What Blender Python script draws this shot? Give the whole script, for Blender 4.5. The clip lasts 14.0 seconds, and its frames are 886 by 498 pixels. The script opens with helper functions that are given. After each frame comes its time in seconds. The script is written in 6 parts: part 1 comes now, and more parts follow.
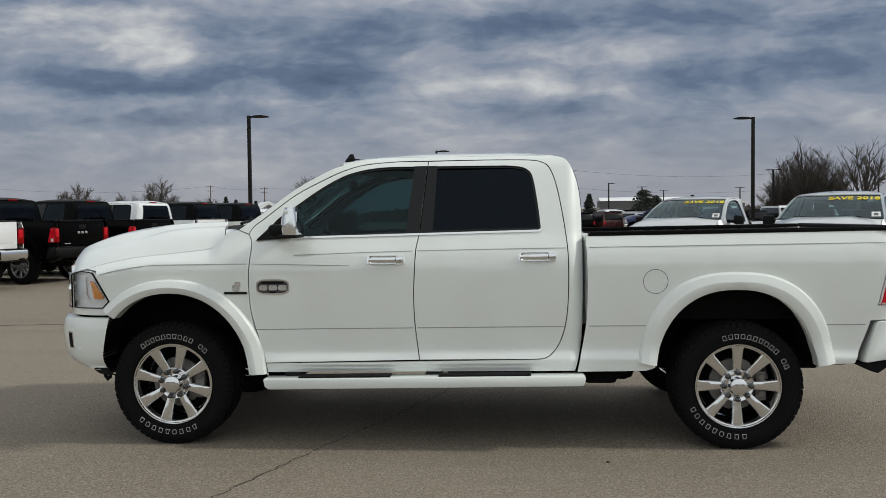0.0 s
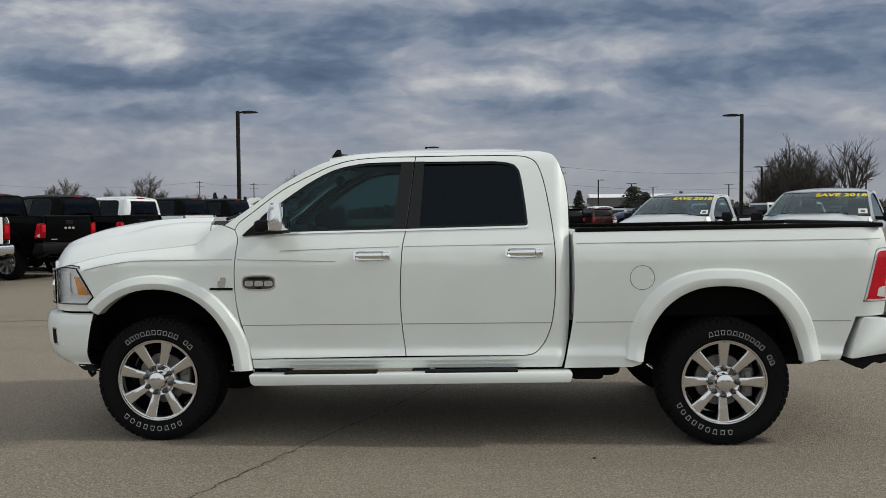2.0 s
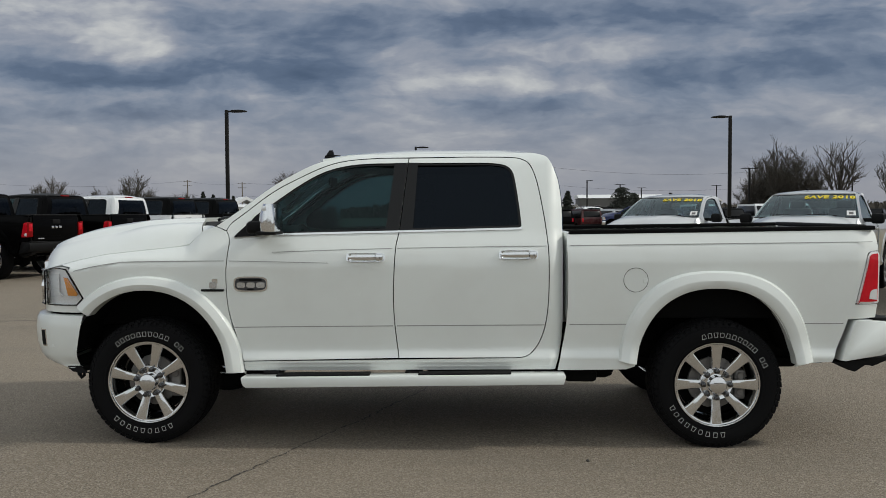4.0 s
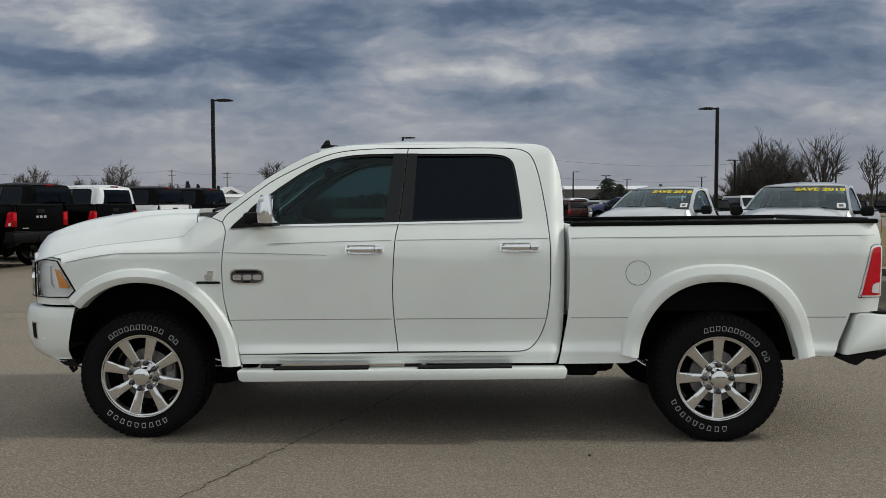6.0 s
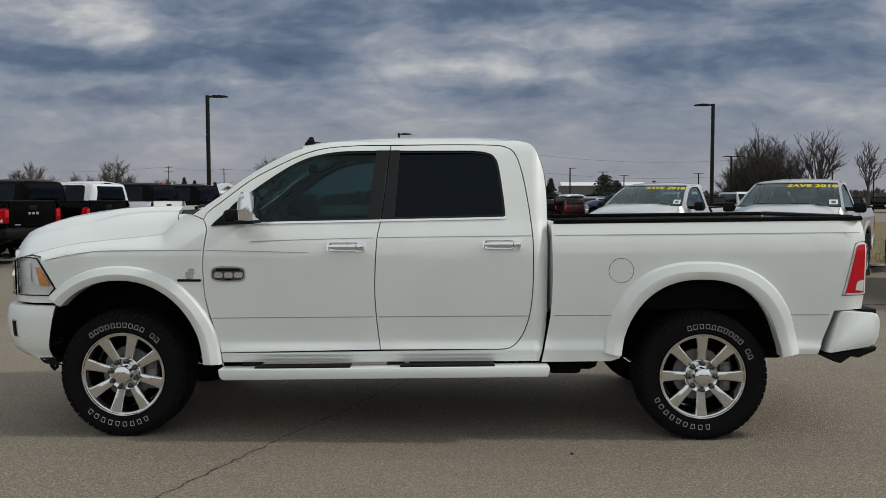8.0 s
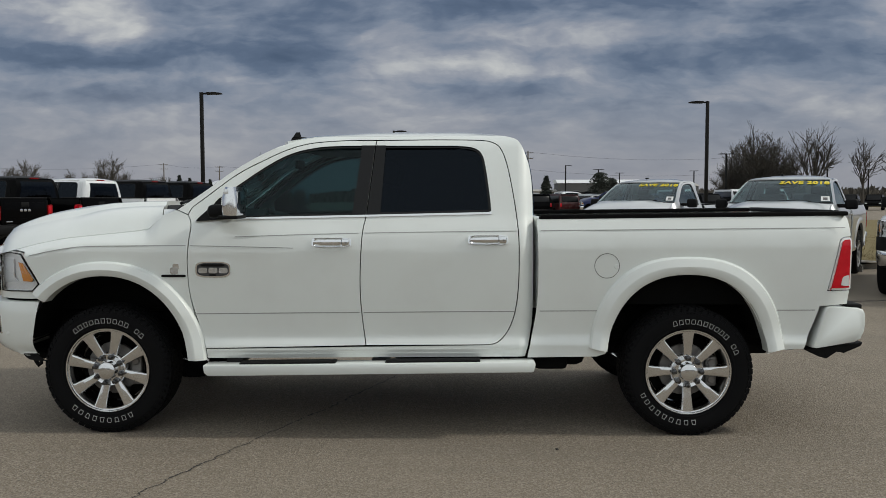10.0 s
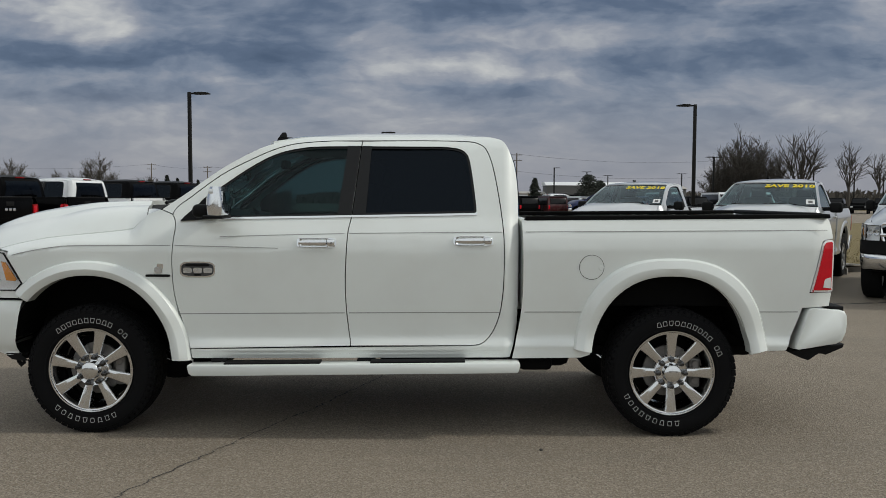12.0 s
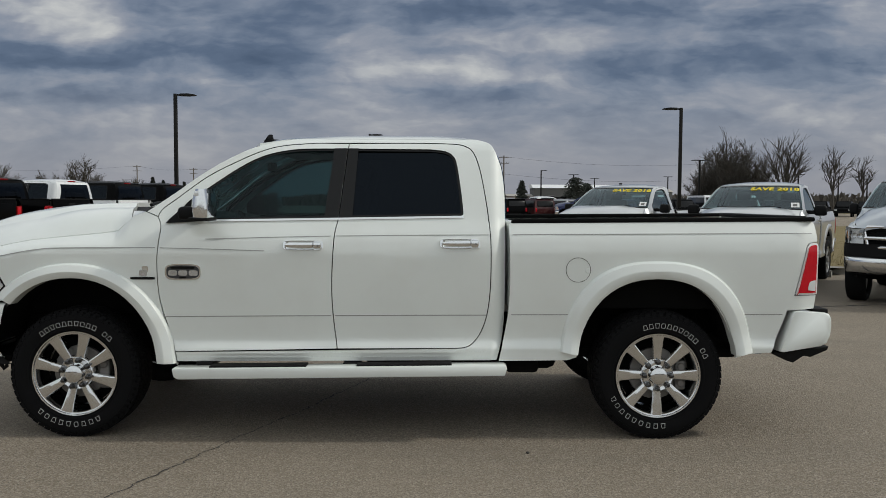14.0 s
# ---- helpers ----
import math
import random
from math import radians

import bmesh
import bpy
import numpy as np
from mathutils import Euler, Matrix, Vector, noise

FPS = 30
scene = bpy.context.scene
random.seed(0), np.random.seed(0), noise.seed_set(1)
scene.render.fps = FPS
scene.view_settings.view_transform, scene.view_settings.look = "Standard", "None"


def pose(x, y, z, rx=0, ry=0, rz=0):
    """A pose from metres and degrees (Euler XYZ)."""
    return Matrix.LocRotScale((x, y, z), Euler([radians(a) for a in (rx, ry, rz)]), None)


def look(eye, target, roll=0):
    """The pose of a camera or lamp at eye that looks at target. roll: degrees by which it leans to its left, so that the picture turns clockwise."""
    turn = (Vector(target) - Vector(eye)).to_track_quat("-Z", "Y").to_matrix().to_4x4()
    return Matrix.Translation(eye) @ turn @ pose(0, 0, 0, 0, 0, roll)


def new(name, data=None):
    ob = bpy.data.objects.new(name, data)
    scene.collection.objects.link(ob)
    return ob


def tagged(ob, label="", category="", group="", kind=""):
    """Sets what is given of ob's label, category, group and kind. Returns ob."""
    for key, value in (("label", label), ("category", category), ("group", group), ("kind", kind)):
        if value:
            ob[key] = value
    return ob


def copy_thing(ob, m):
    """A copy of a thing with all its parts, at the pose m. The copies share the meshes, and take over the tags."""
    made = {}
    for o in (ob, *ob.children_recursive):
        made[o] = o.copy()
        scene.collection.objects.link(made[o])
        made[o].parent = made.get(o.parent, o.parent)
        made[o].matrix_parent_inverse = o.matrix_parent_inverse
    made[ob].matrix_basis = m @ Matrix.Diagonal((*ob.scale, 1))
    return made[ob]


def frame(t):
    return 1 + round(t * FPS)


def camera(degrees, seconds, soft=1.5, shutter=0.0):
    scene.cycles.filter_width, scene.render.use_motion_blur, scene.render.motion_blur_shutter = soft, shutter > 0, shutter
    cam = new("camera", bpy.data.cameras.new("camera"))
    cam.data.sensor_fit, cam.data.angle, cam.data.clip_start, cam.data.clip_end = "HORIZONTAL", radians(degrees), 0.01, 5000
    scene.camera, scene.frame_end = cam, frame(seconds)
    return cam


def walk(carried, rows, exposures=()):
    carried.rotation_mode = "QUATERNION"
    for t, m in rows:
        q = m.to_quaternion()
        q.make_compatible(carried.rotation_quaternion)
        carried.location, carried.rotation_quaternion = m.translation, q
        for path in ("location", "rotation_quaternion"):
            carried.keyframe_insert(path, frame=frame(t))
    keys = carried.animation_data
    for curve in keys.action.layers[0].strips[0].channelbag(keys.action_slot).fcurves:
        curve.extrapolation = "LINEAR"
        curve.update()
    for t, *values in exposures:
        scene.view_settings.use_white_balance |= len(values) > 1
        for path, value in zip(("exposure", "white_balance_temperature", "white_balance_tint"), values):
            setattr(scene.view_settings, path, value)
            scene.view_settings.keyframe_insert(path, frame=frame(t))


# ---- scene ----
cam = camera(56.2, 14.0, 0.8)
PATH = [
    (0, (0.376, -5.489, 1.548), (0.23, -3.496, 1.47), -0.6),
    (0.5, (0.387, -5.481, 1.545), (0.246, -3.488, 1.465), -0.6),
    (1, (0.396, -5.479, 1.545), (0.26, -3.486, 1.464), -0.7),
    (1.5, (0.397, -5.471, 1.543), (0.269, -3.477, 1.46), -0.7),
    (2, (0.396, -5.471, 1.544), (0.274, -3.477, 1.457), -0.5),
    (2.5, (0.399, -5.468, 1.544), (0.283, -3.473, 1.461), -0.5),
    (3, (0.394, -5.474, 1.547), (0.286, -3.478, 1.464), -0.4),
    (5.5, (0.287, -5.387, 1.562), (0.216, -3.391, 1.458), -0.2),
    (6, (0.265, -5.376, 1.562), (0.205, -3.38, 1.452), -0.1),
    (6.5, (0.262, -5.373, 1.569), (0.208, -3.376, 1.455), -0.1),
    (7, (0.283, -5.355, 1.574), (0.234, -3.359, 1.457), -0.1),
    (7.5, (0.32, -5.343, 1.571), (0.275, -3.347, 1.454), -0.2),
    (8, (0.362, -5.342, 1.568), (0.308, -3.346, 1.449), -0.1),
    (10.5, (0.442, -5.325, 1.549), (0.403, -3.33, 1.424), -0.1),
    (11, (0.454, -5.334, 1.547), (0.421, -3.338, 1.423), -0.1),
    (11.5, (0.454, -5.332, 1.548), (0.427, -3.336, 1.425), 0.0),
    (12, (0.451, -5.334, 1.548), (0.434, -3.338, 1.427), 0.2),
    (12.5, (0.449, -5.335, 1.55), (0.439, -3.339, 1.43), 0.2),
    (13, (0.45, -5.339, 1.553), (0.448, -3.343, 1.435), 0.3),
    (13.5, (0.451, -5.334, 1.549), (0.457, -3.337, 1.433), 0.3),
    (14, (0.453, -5.328, 1.549), (0.467, -3.331, 1.434), 0.3),
]
walk(cam, [(t, look(eye, target, roll)) for t, eye, target, roll in PATH],
     [(0, 0.03, 6500, 5), (3, -0.03, 6500, 5), (5.5, -0.12, 6500, 5), (14, -0.12, 6500, 5)])

# ---- light ----
SUN_AZIMUTH, SUN_HEIGHT = radians(92.5), radians(37)   # azimuth from +y towards +x
sun_data = bpy.data.lights.new("sun", "SUN")
sun_data.energy, sun_data.angle, sun_data.color = 1.9, radians(4.5), (1.0, 0.95, 0.88)
sun = new("sun", sun_data)
sun_way = Vector((math.sin(SUN_AZIMUTH) * math.cos(SUN_HEIGHT), math.cos(SUN_AZIMUTH) * math.cos(SUN_HEIGHT), math.sin(SUN_HEIGHT)))
sun.matrix_world = look(sun_way * 60, (0, 0, 0))


class Net:
    """Short calls for building a node tree."""

    def __init__(self, tree):
        self.t = tree
        tree.nodes.clear()

    def n(self, kind):
        return self.t.nodes.new(kind)

    def put(self, socket, v):
        if isinstance(v, bpy.types.NodeSocket):
            self.t.links.new(v, socket)
        else:
            socket.default_value = v

    def math(self, op, a, b=0.0, c=0.0, clamp=False):
        m = self.n("ShaderNodeMath")
        m.operation, m.use_clamp = op, clamp
        for s, v in zip(m.inputs, (a, b, c)):
            self.put(s, v)
        return m.outputs[0]

    def mix(self, f, a, b):
        m = self.n("ShaderNodeMixRGB")
        for s, v in zip(m.inputs, (f, a, b)):
            self.put(s, (*v, 1) if isinstance(v, tuple) and len(v) == 3 else v)
        return m.outputs[0]

    def noise(self, vec, scale, detail=4.0, rough=0.55):
        m = self.n("ShaderNodeTexNoise")
        if vec is not None:
            self.put(m.inputs["Vector"], vec)
        m.inputs["Scale"].default_value, m.inputs["Detail"].default_value = scale, detail
        m.inputs["Roughness"].default_value = rough
        return m.outputs["Fac"]

    def ramp(self, f, stops):
        m = self.n("ShaderNodeValToRGB")
        self.put(m.inputs[0], f)
        while len(m.color_ramp.elements) < len(stops):
            m.color_ramp.elements.new(0.5)
        for e, (p, c) in zip(m.color_ramp.elements, stops):
            e.position, e.color = p, (*c, 1) if isinstance(c, tuple) else (c, c, c, 1)
        return m.outputs[0]

    def mapping(self, vec, scale=(1, 1, 1), loc=(0, 0, 0)):
        m = self.n("ShaderNodeMapping")
        self.put(m.inputs["Vector"], vec)
        m.inputs["Scale"].default_value, m.inputs["Location"].default_value = scale, loc
        return m.outputs[0]

    def comb(self, x, y, z):
        m = self.n("ShaderNodeCombineXYZ")
        for s, v in zip(m.inputs, (x, y, z)):
            self.put(s, v)
        return m.outputs[0]


world = bpy.data.worlds.new("world")
scene.world = world
world.use_nodes = True
w = Net(world.node_tree)
sky = w.n("ShaderNodeTexSky")
sky.sky_type, sky.sun_disc, sky.sun_elevation, sky.sun_rotation = "NISHITA", False, SUN_HEIGHT, SUN_AZIMUTH
way = w.n("ShaderNodeTexCoord").outputs["Generated"]
sep = w.n("ShaderNodeSeparateXYZ")
w.put(sep.inputs[0], way)
wx, wy, wz = sep.outputs
height = w.math("MAXIMUM", wz, 0.0)
low = w.math("ADD", height, 0.11)
cloud_plane = w.comb(w.math("DIVIDE", wx, low), w.math("DIVIDE", wy, low), 3.7)
wide_noise = w.noise(w.mapping(cloud_plane, (0.55, 0.9, 1)), 0.75, 7, 0.55)
# cloud banks to the north: bearing, height, half-width, half-height (tangents) and how much lighter or darker
ahead = w.math("MAXIMUM", wy, 0.02)
front_sky = w.ramp(wy, ((0.15, 0.0), (0.4, 1.0)))
flat_way = w.comb(w.math("DIVIDE", wx, ahead), w.math("MULTIPLY", w.math("DIVIDE", wz, ahead), 3.2), 1.3)
drift = w.math("MULTIPLY", w.math("SUBTRACT", w.noise(flat_way, 3.0, 6, 0.55), 0.5), 0.13)
swell = w.math("MULTIPLY", w.math("SUBTRACT", w.noise(w.mapping(flat_way, (1, 1, 1), (4, 7, 0)), 5.0, 6, 0.6), 0.5), 0.045)
east, up_ = w.math("ADD", w.math("DIVIDE", wx, ahead), drift), w.math("ADD", w.math("DIVIDE", wz, ahead), swell)
near_tex = w.comb(east, w.math("MULTIPLY", up_, 2.7), 1.3)
big = w.mix(front_sky, wide_noise, w.noise(near_tex, 4.5, 5, 0.5))
fine = w.mix(front_sky, wide_noise, w.noise(near_tex, 9.0, 5, 0.48))
finest = w.mix(front_sky, wide_noise, w.noise(near_tex, 36.0, 4, 0.5))
cover = w.math("ADD", w.math("ADD", w.math("MULTIPLY", big, 0.44), w.math("MULTIPLY", fine, 0.60)), w.math("ADD", w.math("MULTIPLY", finest, 0.15), -0.08))
PALE_BANKS = ((-0.470, 0.251, 0.085, 0.012, 0.12), (-0.517, 0.224, 0.072, 0.008, 0.14), (-0.456, 0.208, 0.051, 0.009, 0.20), (-0.407, 0.193, 0.038, 0.011, 0.26), (-0.332, 0.215, 0.034, 0.007, 0.10), (-0.103, 0.149, 0.051, 0.015, 0.20), (-0.008, 0.158, 0.068, 0.012, 0.22), (0.079, 0.151, 0.051, 0.011, 0.20), (-0.165, 0.122, 0.077, 0.010, 0.10), (-0.570, 0.149, 0.068, 0.012, 0.14), (-0.375, 0.144, 0.060, 0.008, 0.16), (0.151, 0.192, 0.077, 0.012, 0.12), (0.045, 0.184, 0.077, 0.012, 0.10), (0.288, 0.190, 0.077, 0.010, 0.08), (0.171, 0.149, 0.051, 0.009, 0.08), (-0.575, 0.255, 0.051, 0.015, 0.10))
DARK_BANKS = ((-0.276, 0.221, 0.094, 0.029, -0.09), (-0.131, 0.213, 0.094, 0.020, -0.06), (-0.206, 0.245, 0.111, 0.014, -0.04), (-0.584, 0.180, 0.094, 0.015, -0.20), (-0.475, 0.163, 0.102, 0.013, -0.20), (-0.290, 0.168, 0.111, 0.019, -0.16), (-0.179, 0.160, 0.077, 0.015, -0.18), (-0.425, 0.119, 0.128, 0.009, -0.14), (-0.563, 0.126, 0.077, 0.007, -0.08), (-0.022, 0.217, 0.102, 0.015, -0.14), (0.229, 0.214, 0.170, 0.022, -0.14), (0.243, 0.158, 0.128, 0.017, -0.13), (0.099, 0.131, 0.060, 0.006, -0.10), (0.390, 0.166, 0.094, 0.026, -0.10), (0.072, 0.226, 0.077, 0.012, -0.08), (0.345, 0.212, 0.102, 0.012, -0.06))
for bx, bz, sx, sz, k in PALE_BANKS + DARK_BANKS:
    dx_, dz_ = w.math("DIVIDE", w.math("SUBTRACT", east, bx), sx), w.math("DIVIDE", w.math("SUBTRACT", up_, bz), sz)
    r2 = w.math("ADD", w.math("MULTIPLY", dx_, dx_), w.math("MULTIPLY", dz_, dz_))
    cover = w.math("ADD", cover, w.math("MULTIPLY", w.math("EXPONENT", w.math("MULTIPLY", r2, -0.6)), k * 1.05))
cloud = w.ramp(cover, ((0.10, (0.075, 0.108, 0.182)), (0.30, (0.122, 0.162, 0.252)), (0.46, (0.220, 0.258, 0.350)), (0.60, (0.335, 0.352, 0.425)), (0.86, (0.66, 0.65, 0.655))))
haze = w.ramp(height, ((0.0, 1.0), (0.05, 0.75), (0.135, 0.0)))
cloud = w.mix(w.math("MULTIPLY", haze, 0.8), cloud, (0.355, 0.350, 0.398))
lift = w.ramp(height, ((0.235, 0.0), (0.42, 1.0), (0.65, 0.88), (0.95, 0.62)))
cloud = w.mix(lift, cloud, (0.80, 0.82, 0.85))
# the thinner, brighter overcast on the far side of the sky from the car park
thin = w.ramp(w.math("MULTIPLY", wy, -1.0), ((0.0, 0.0), (0.55, 1.0)))
cloud = w.mix(w.math("MULTIPLY", thin, 0.85), cloud, (0.84, 0.86, 0.89))
veil = w.n("ShaderNodeVectorMath")
veil.operation = "SCALE"
w.put(veil.inputs[0], sky.outputs[0])
veil.inputs["Scale"].default_value = 0.05
both = w.mix(0.9, veil.outputs[0], cloud)
bg = w.n("ShaderNodeBackground")
w.put(bg.inputs[0], both)
bg.inputs[1].default_value = 1.0
w.put(w.n("ShaderNodeOutputWorld").inputs[0], bg.outputs[0])
scene.view_settings.exposure = 0.0


# ---- materials ----
def material(name, build):
    m = bpy.data.materials.new(name)
    m.use_nodes = True
    n = Net(m.node_tree)
    out = n.n("ShaderNodeOutputMaterial")
    n.put(out.inputs[0], build(n))
    return m


def surface(n, color, rough=0.5, metal=0.0, coat=0.0, bump=None, strength=0.2, spec=0.5, depth=0.01):
    p = n.n("ShaderNodeBsdfPrincipled")
    n.put(p.inputs["Base Color"], (*color, 1) if isinstance(color, tuple) else color)
    n.put(p.inputs["Roughness"], rough)
    n.put(p.inputs["Metallic"], metal)
    n.put(p.inputs["Coat Weight"], coat)
    p.inputs["Coat Roughness"].default_value, p.inputs["Coat IOR"].default_value = 0.03, 1.6
    n.put(p.inputs["Specular IOR Level"], spec)
    if bump is not None:
        b = n.n("ShaderNodeBump")
        b.inputs["Strength"].default_value, b.inputs["Distance"].default_value = strength, depth
        n.put(b.inputs["Height"], bump)
        n.put(p.inputs["Normal"], b.outputs[0])
    return p.outputs[0]


def where(n):
    return n.n("ShaderNodeTexCoord").outputs["Object"]


def paint(name, color, flake=0.12, dust=(0.45, 0.41, 0.36), dirt=0.12, coat=1.0, spec=0.5, metal=0.0):
    """Car paint: clear coat over a faintly uneven, dusty colour."""
    def build(n):
        at = where(n)
        grain = n.noise(at, 900, 2)
        haze = n.noise(at, 3.0, 5)
        base = n.mix(n.math("MULTIPLY", grain, flake), color, tuple(min(1, c * 1.25 + 0.02 * (max(color) > 0.1)) for c in color))
        base = n.mix(n.math("MULTIPLY", n.ramp(haze, ((0.45, 0.0), (0.8, 1.0))), dirt), base, dust)
        rough = n.math("ADD", n.math("MULTIPLY", haze, 0.15), 0.3)
        return surface(n, base, rough, metal, coat, n.noise(at, 2.2, 3), 0.05, spec, 0.01)
    return material(name, build)


def plain(name, color, rough=0.5, metal=0.0, vary=0.25, scale=40.0, bump=0.15, coat=0.0, spec=0.5):
    """A surface with fine grain and larger, fainter unevenness."""
    def build(n):
        at = where(n)
        grain, patch = n.noise(at, scale, 5), n.noise(at, scale / 14, 4)
        f = n.math("ADD", n.math("MULTIPLY", grain, 0.5), n.math("MULTIPLY", patch, 0.5))
        dark = tuple(c * (1 - vary) for c in color)
        light = tuple(min(1.0, c * (1 + vary)) for c in color)
        return surface(n, n.mix(f, dark, light), n.math("ADD", n.math("MULTIPLY", patch, 0.2), max(0.0, rough - 0.1)), metal, coat, grain, bump, spec, 0.004)
    return material(name, build)


def glass(name, tint, gloss=0.04, rough=0.0, weight=0.30, sheen=(1.0, 1.0, 1.0)):
    """A tinted pane: see-through, with a mirror sheen that grows at grazing angles."""
    def build(n):
        clear = n.n("ShaderNodeBsdfTransparent")
        clear.inputs[0].default_value = (*tint, 1)
        shine = n.n("ShaderNodeBsdfGlossy")
        shine.inputs["Roughness"].default_value = rough
        shine.inputs[0].default_value = (*sheen, 1)
        facing = n.n("ShaderNodeLayerWeight")
        facing.inputs["Blend"].default_value = weight
        mixed = n.n("ShaderNodeMixShader")
        n.put(mixed.inputs[0], n.math("ADD", n.math("MULTIPLY", facing.outputs["Fresnel"], 0.75), gloss, clamp=True))
        n.put(mixed.inputs[1], clear.outputs[0])
        n.put(mixed.inputs[2], shine.outputs[0])
        return mixed.outputs[0]
    return material(name, build)


def build_asphalt(n):
    at = where(n)
    stones = n.n("ShaderNodeTexVoronoi")
    n.put(stones.inputs["Vector"], at)
    stones.inputs["Scale"].default_value = 95.0
    grit, patch, wide = n.noise(at, 240, 4), n.noise(at, 1.1, 6), n.noise(at, 0.18, 4)
    streak = n.noise(n.mapping(at, (0.25, 1.6, 1)), 0.9, 5)
    c = n.mix(patch, (0.170, 0.138, 0.102), (0.240, 0.197, 0.147))
    c = n.mix(n.math("MULTIPLY", n.ramp(stones.outputs["Color"], ((0.35, 0.0), (0.95, 1.0))), 0.65), c, (0.44, 0.385, 0.32))
    coarse = n.noise(at, 75, 3)
    c = n.mix(n.math("MULTIPLY", n.ramp(coarse, ((0.52, 0.0), (0.66, 1.0))), 0.80), c, (0.070, 0.066, 0.058))
    c = n.mix(n.math("MULTIPLY", n.ramp(grit, ((0.5, 0.0), (0.72, 1.0))), 0.5), c, (0.09, 0.084, 0.074))
    c = n.mix(n.math("MULTIPLY", n.ramp(wide, ((0.42, 0.0), (0.7, 1.0))), 0.35), c, (0.268, 0.228, 0.180))
    c = n.mix(n.math("MULTIPLY", n.ramp(streak, ((0.5, 0.0), (0.75, 1.0))), 0.35), c, (0.130, 0.117, 0.099))
    pits = n.n("ShaderNodeTexVoronoi")
    n.put(pits.inputs["Vector"], at)
    pits.inputs["Scale"].default_value = 5.5
    pit = n.math("MULTIPLY", n.ramp(pits.outputs["Distance"], ((0.02, 1.0), (0.07, 0.0))), n.ramp(n.noise(at, 2.3, 2), ((0.5, 0.0), (0.6, 1.0))))
    c = n.mix(n.math("MULTIPLY", pit, 0.7), c, (0.05, 0.045, 0.04))
    h = n.math("ADD", grit, n.math("MULTIPLY", stones.outputs["Distance"], 1.2))
    return surface(n, c, 0.85, 0, 0, h, 0.6, 0.3, 0.006)


def build_grass(n):
    at = where(n)
    a, b = n.noise(at, 0.5, 6), n.noise(at, 14, 5)
    c = n.mix(a, (0.17, 0.13, 0.065), (0.26, 0.20, 0.11))
    c = n.mix(n.math("MULTIPLY", b, 0.5), c, (0.12, 0.12, 0.05))
    return surface(n, c, 0.95, 0, 0, b, 0.8, 0.2, 0.05)


DARK_WALL = plain("dark_grey_siding", (0.10, 0.098, 0.095), 0.8, 0.0, 0.25, 4, 0.2)
ASPHALT = material("worn_pavement", build_asphalt)
GRASS = material("dry_grass", build_grass)
WHITE = paint("pearl_white_paint", (0.755, 0.785, 0.76), 0.15)
SILVER = paint("silver_paint", (0.54, 0.55, 0.56), 0.3, metal=0.6)
GREY = paint("grey_paint", (0.45, 0.48, 0.52), 0.3, metal=0.6)
BLACK_PAINT = paint("black_paint", (0.0018, 0.0018, 0.002), 0.02, (0.015, 0.014, 0.013), 0.02, 0.05, 0.02)
BLUE_PAINT = paint("blue_paint", (0.008, 0.018, 0.085), 0.1, coat=0.5, spec=0.2, dirt=0.04)
RED_PAINT = paint("red_paint", (0.045, 0.006, 0.007), 0.05, coat=0.4, spec=0.2)
FLEET_WHITE = paint("plain_white_paint", (0.74, 0.75, 0.76), 0.05)
CHROME = plain("chrome", (0.82, 0.83, 0.84), 0.10, 1.0, 0.05, 30, 0.02)
ALLOY = plain("polished_alloy", (0.74, 0.745, 0.75), 0.13, 1.0, 0.10, 60, 0.04)
DULL_ALLOY = plain("dull_alloy", (0.30, 0.30, 0.30), 0.35, 0.8, 0.15, 60, 0.05)
STEEL = plain("cast_steel", (0.20, 0.19, 0.18), 0.55, 1.0, 0.3, 30, 0.2)
BLACK = plain("black_plastic", (0.006, 0.006, 0.0064), 0.6, 0.0, 0.25, 160, 0.2, 0.0, 0.14)
GLOSS_BLACK = plain("gloss_black_trim", (0.005, 0.005, 0.0055), 0.2, 0.0, 0.15, 40, 0.02, 0.0, 0.28)
# black of the underbody, also used as painted shade in panel gaps
DARK = plain("underbody_and_gap_black", (0.005, 0.005, 0.005), 0.95, 0.0, 0.4, 25, 0.3, 0.0, 0.1)
RUBBER = plain("tyre_rubber", (0.0062, 0.0062, 0.0068), 0.80, 0.0, 0.3, 120, 0.25, 0.0, 0.10)
LETTER = plain("raised_white_rubber", (0.40, 0.40, 0.39), 0.7, 0.0, 0.2, 90, 0.1)
LEATHER = plain("dark_brown_leather", (0.055, 0.042, 0.034), 0.55, 0.0, 0.3, 70, 0.3)
PALE_TRIM = plain("pale_cabin_trim", (0.30, 0.28, 0.25), 0.8, 0.0, 0.2, 70, 0.2)
RED_LENS = plain("red_lens", (0.50, 0.004, 0.014), 0.15, 0.0, 0.45, 22, 0.1, 0.15, 0.3)
RED_DARK = plain("dull_red_lens", (0.20, 0.003, 0.004), 0.4, 0.0, 0.6, 14, 0.1, 0.0, 0.1)
CLEAR_LENS = plain("clear_lens", (0.80, 0.82, 0.84), 0.12, 0.3, 0.2, 50, 0.1, 1.0)
AMBER_LENS = plain("amber_lens", (0.72, 0.26, 0.03), 0.2, 0.0, 0.2, 50, 0.1, 1.0)
PANE_FRONT = glass("lightly_tinted_glass", (0.15, 0.26, 0.27), 0.0, 0.0, 0.28, (0.80, 0.96, 1.0))
PANE_DARK = glass("privacy_glass", (0.018, 0.022, 0.030), 0.010, 0.0, 0.20, (0.55, 0.68, 0.86))
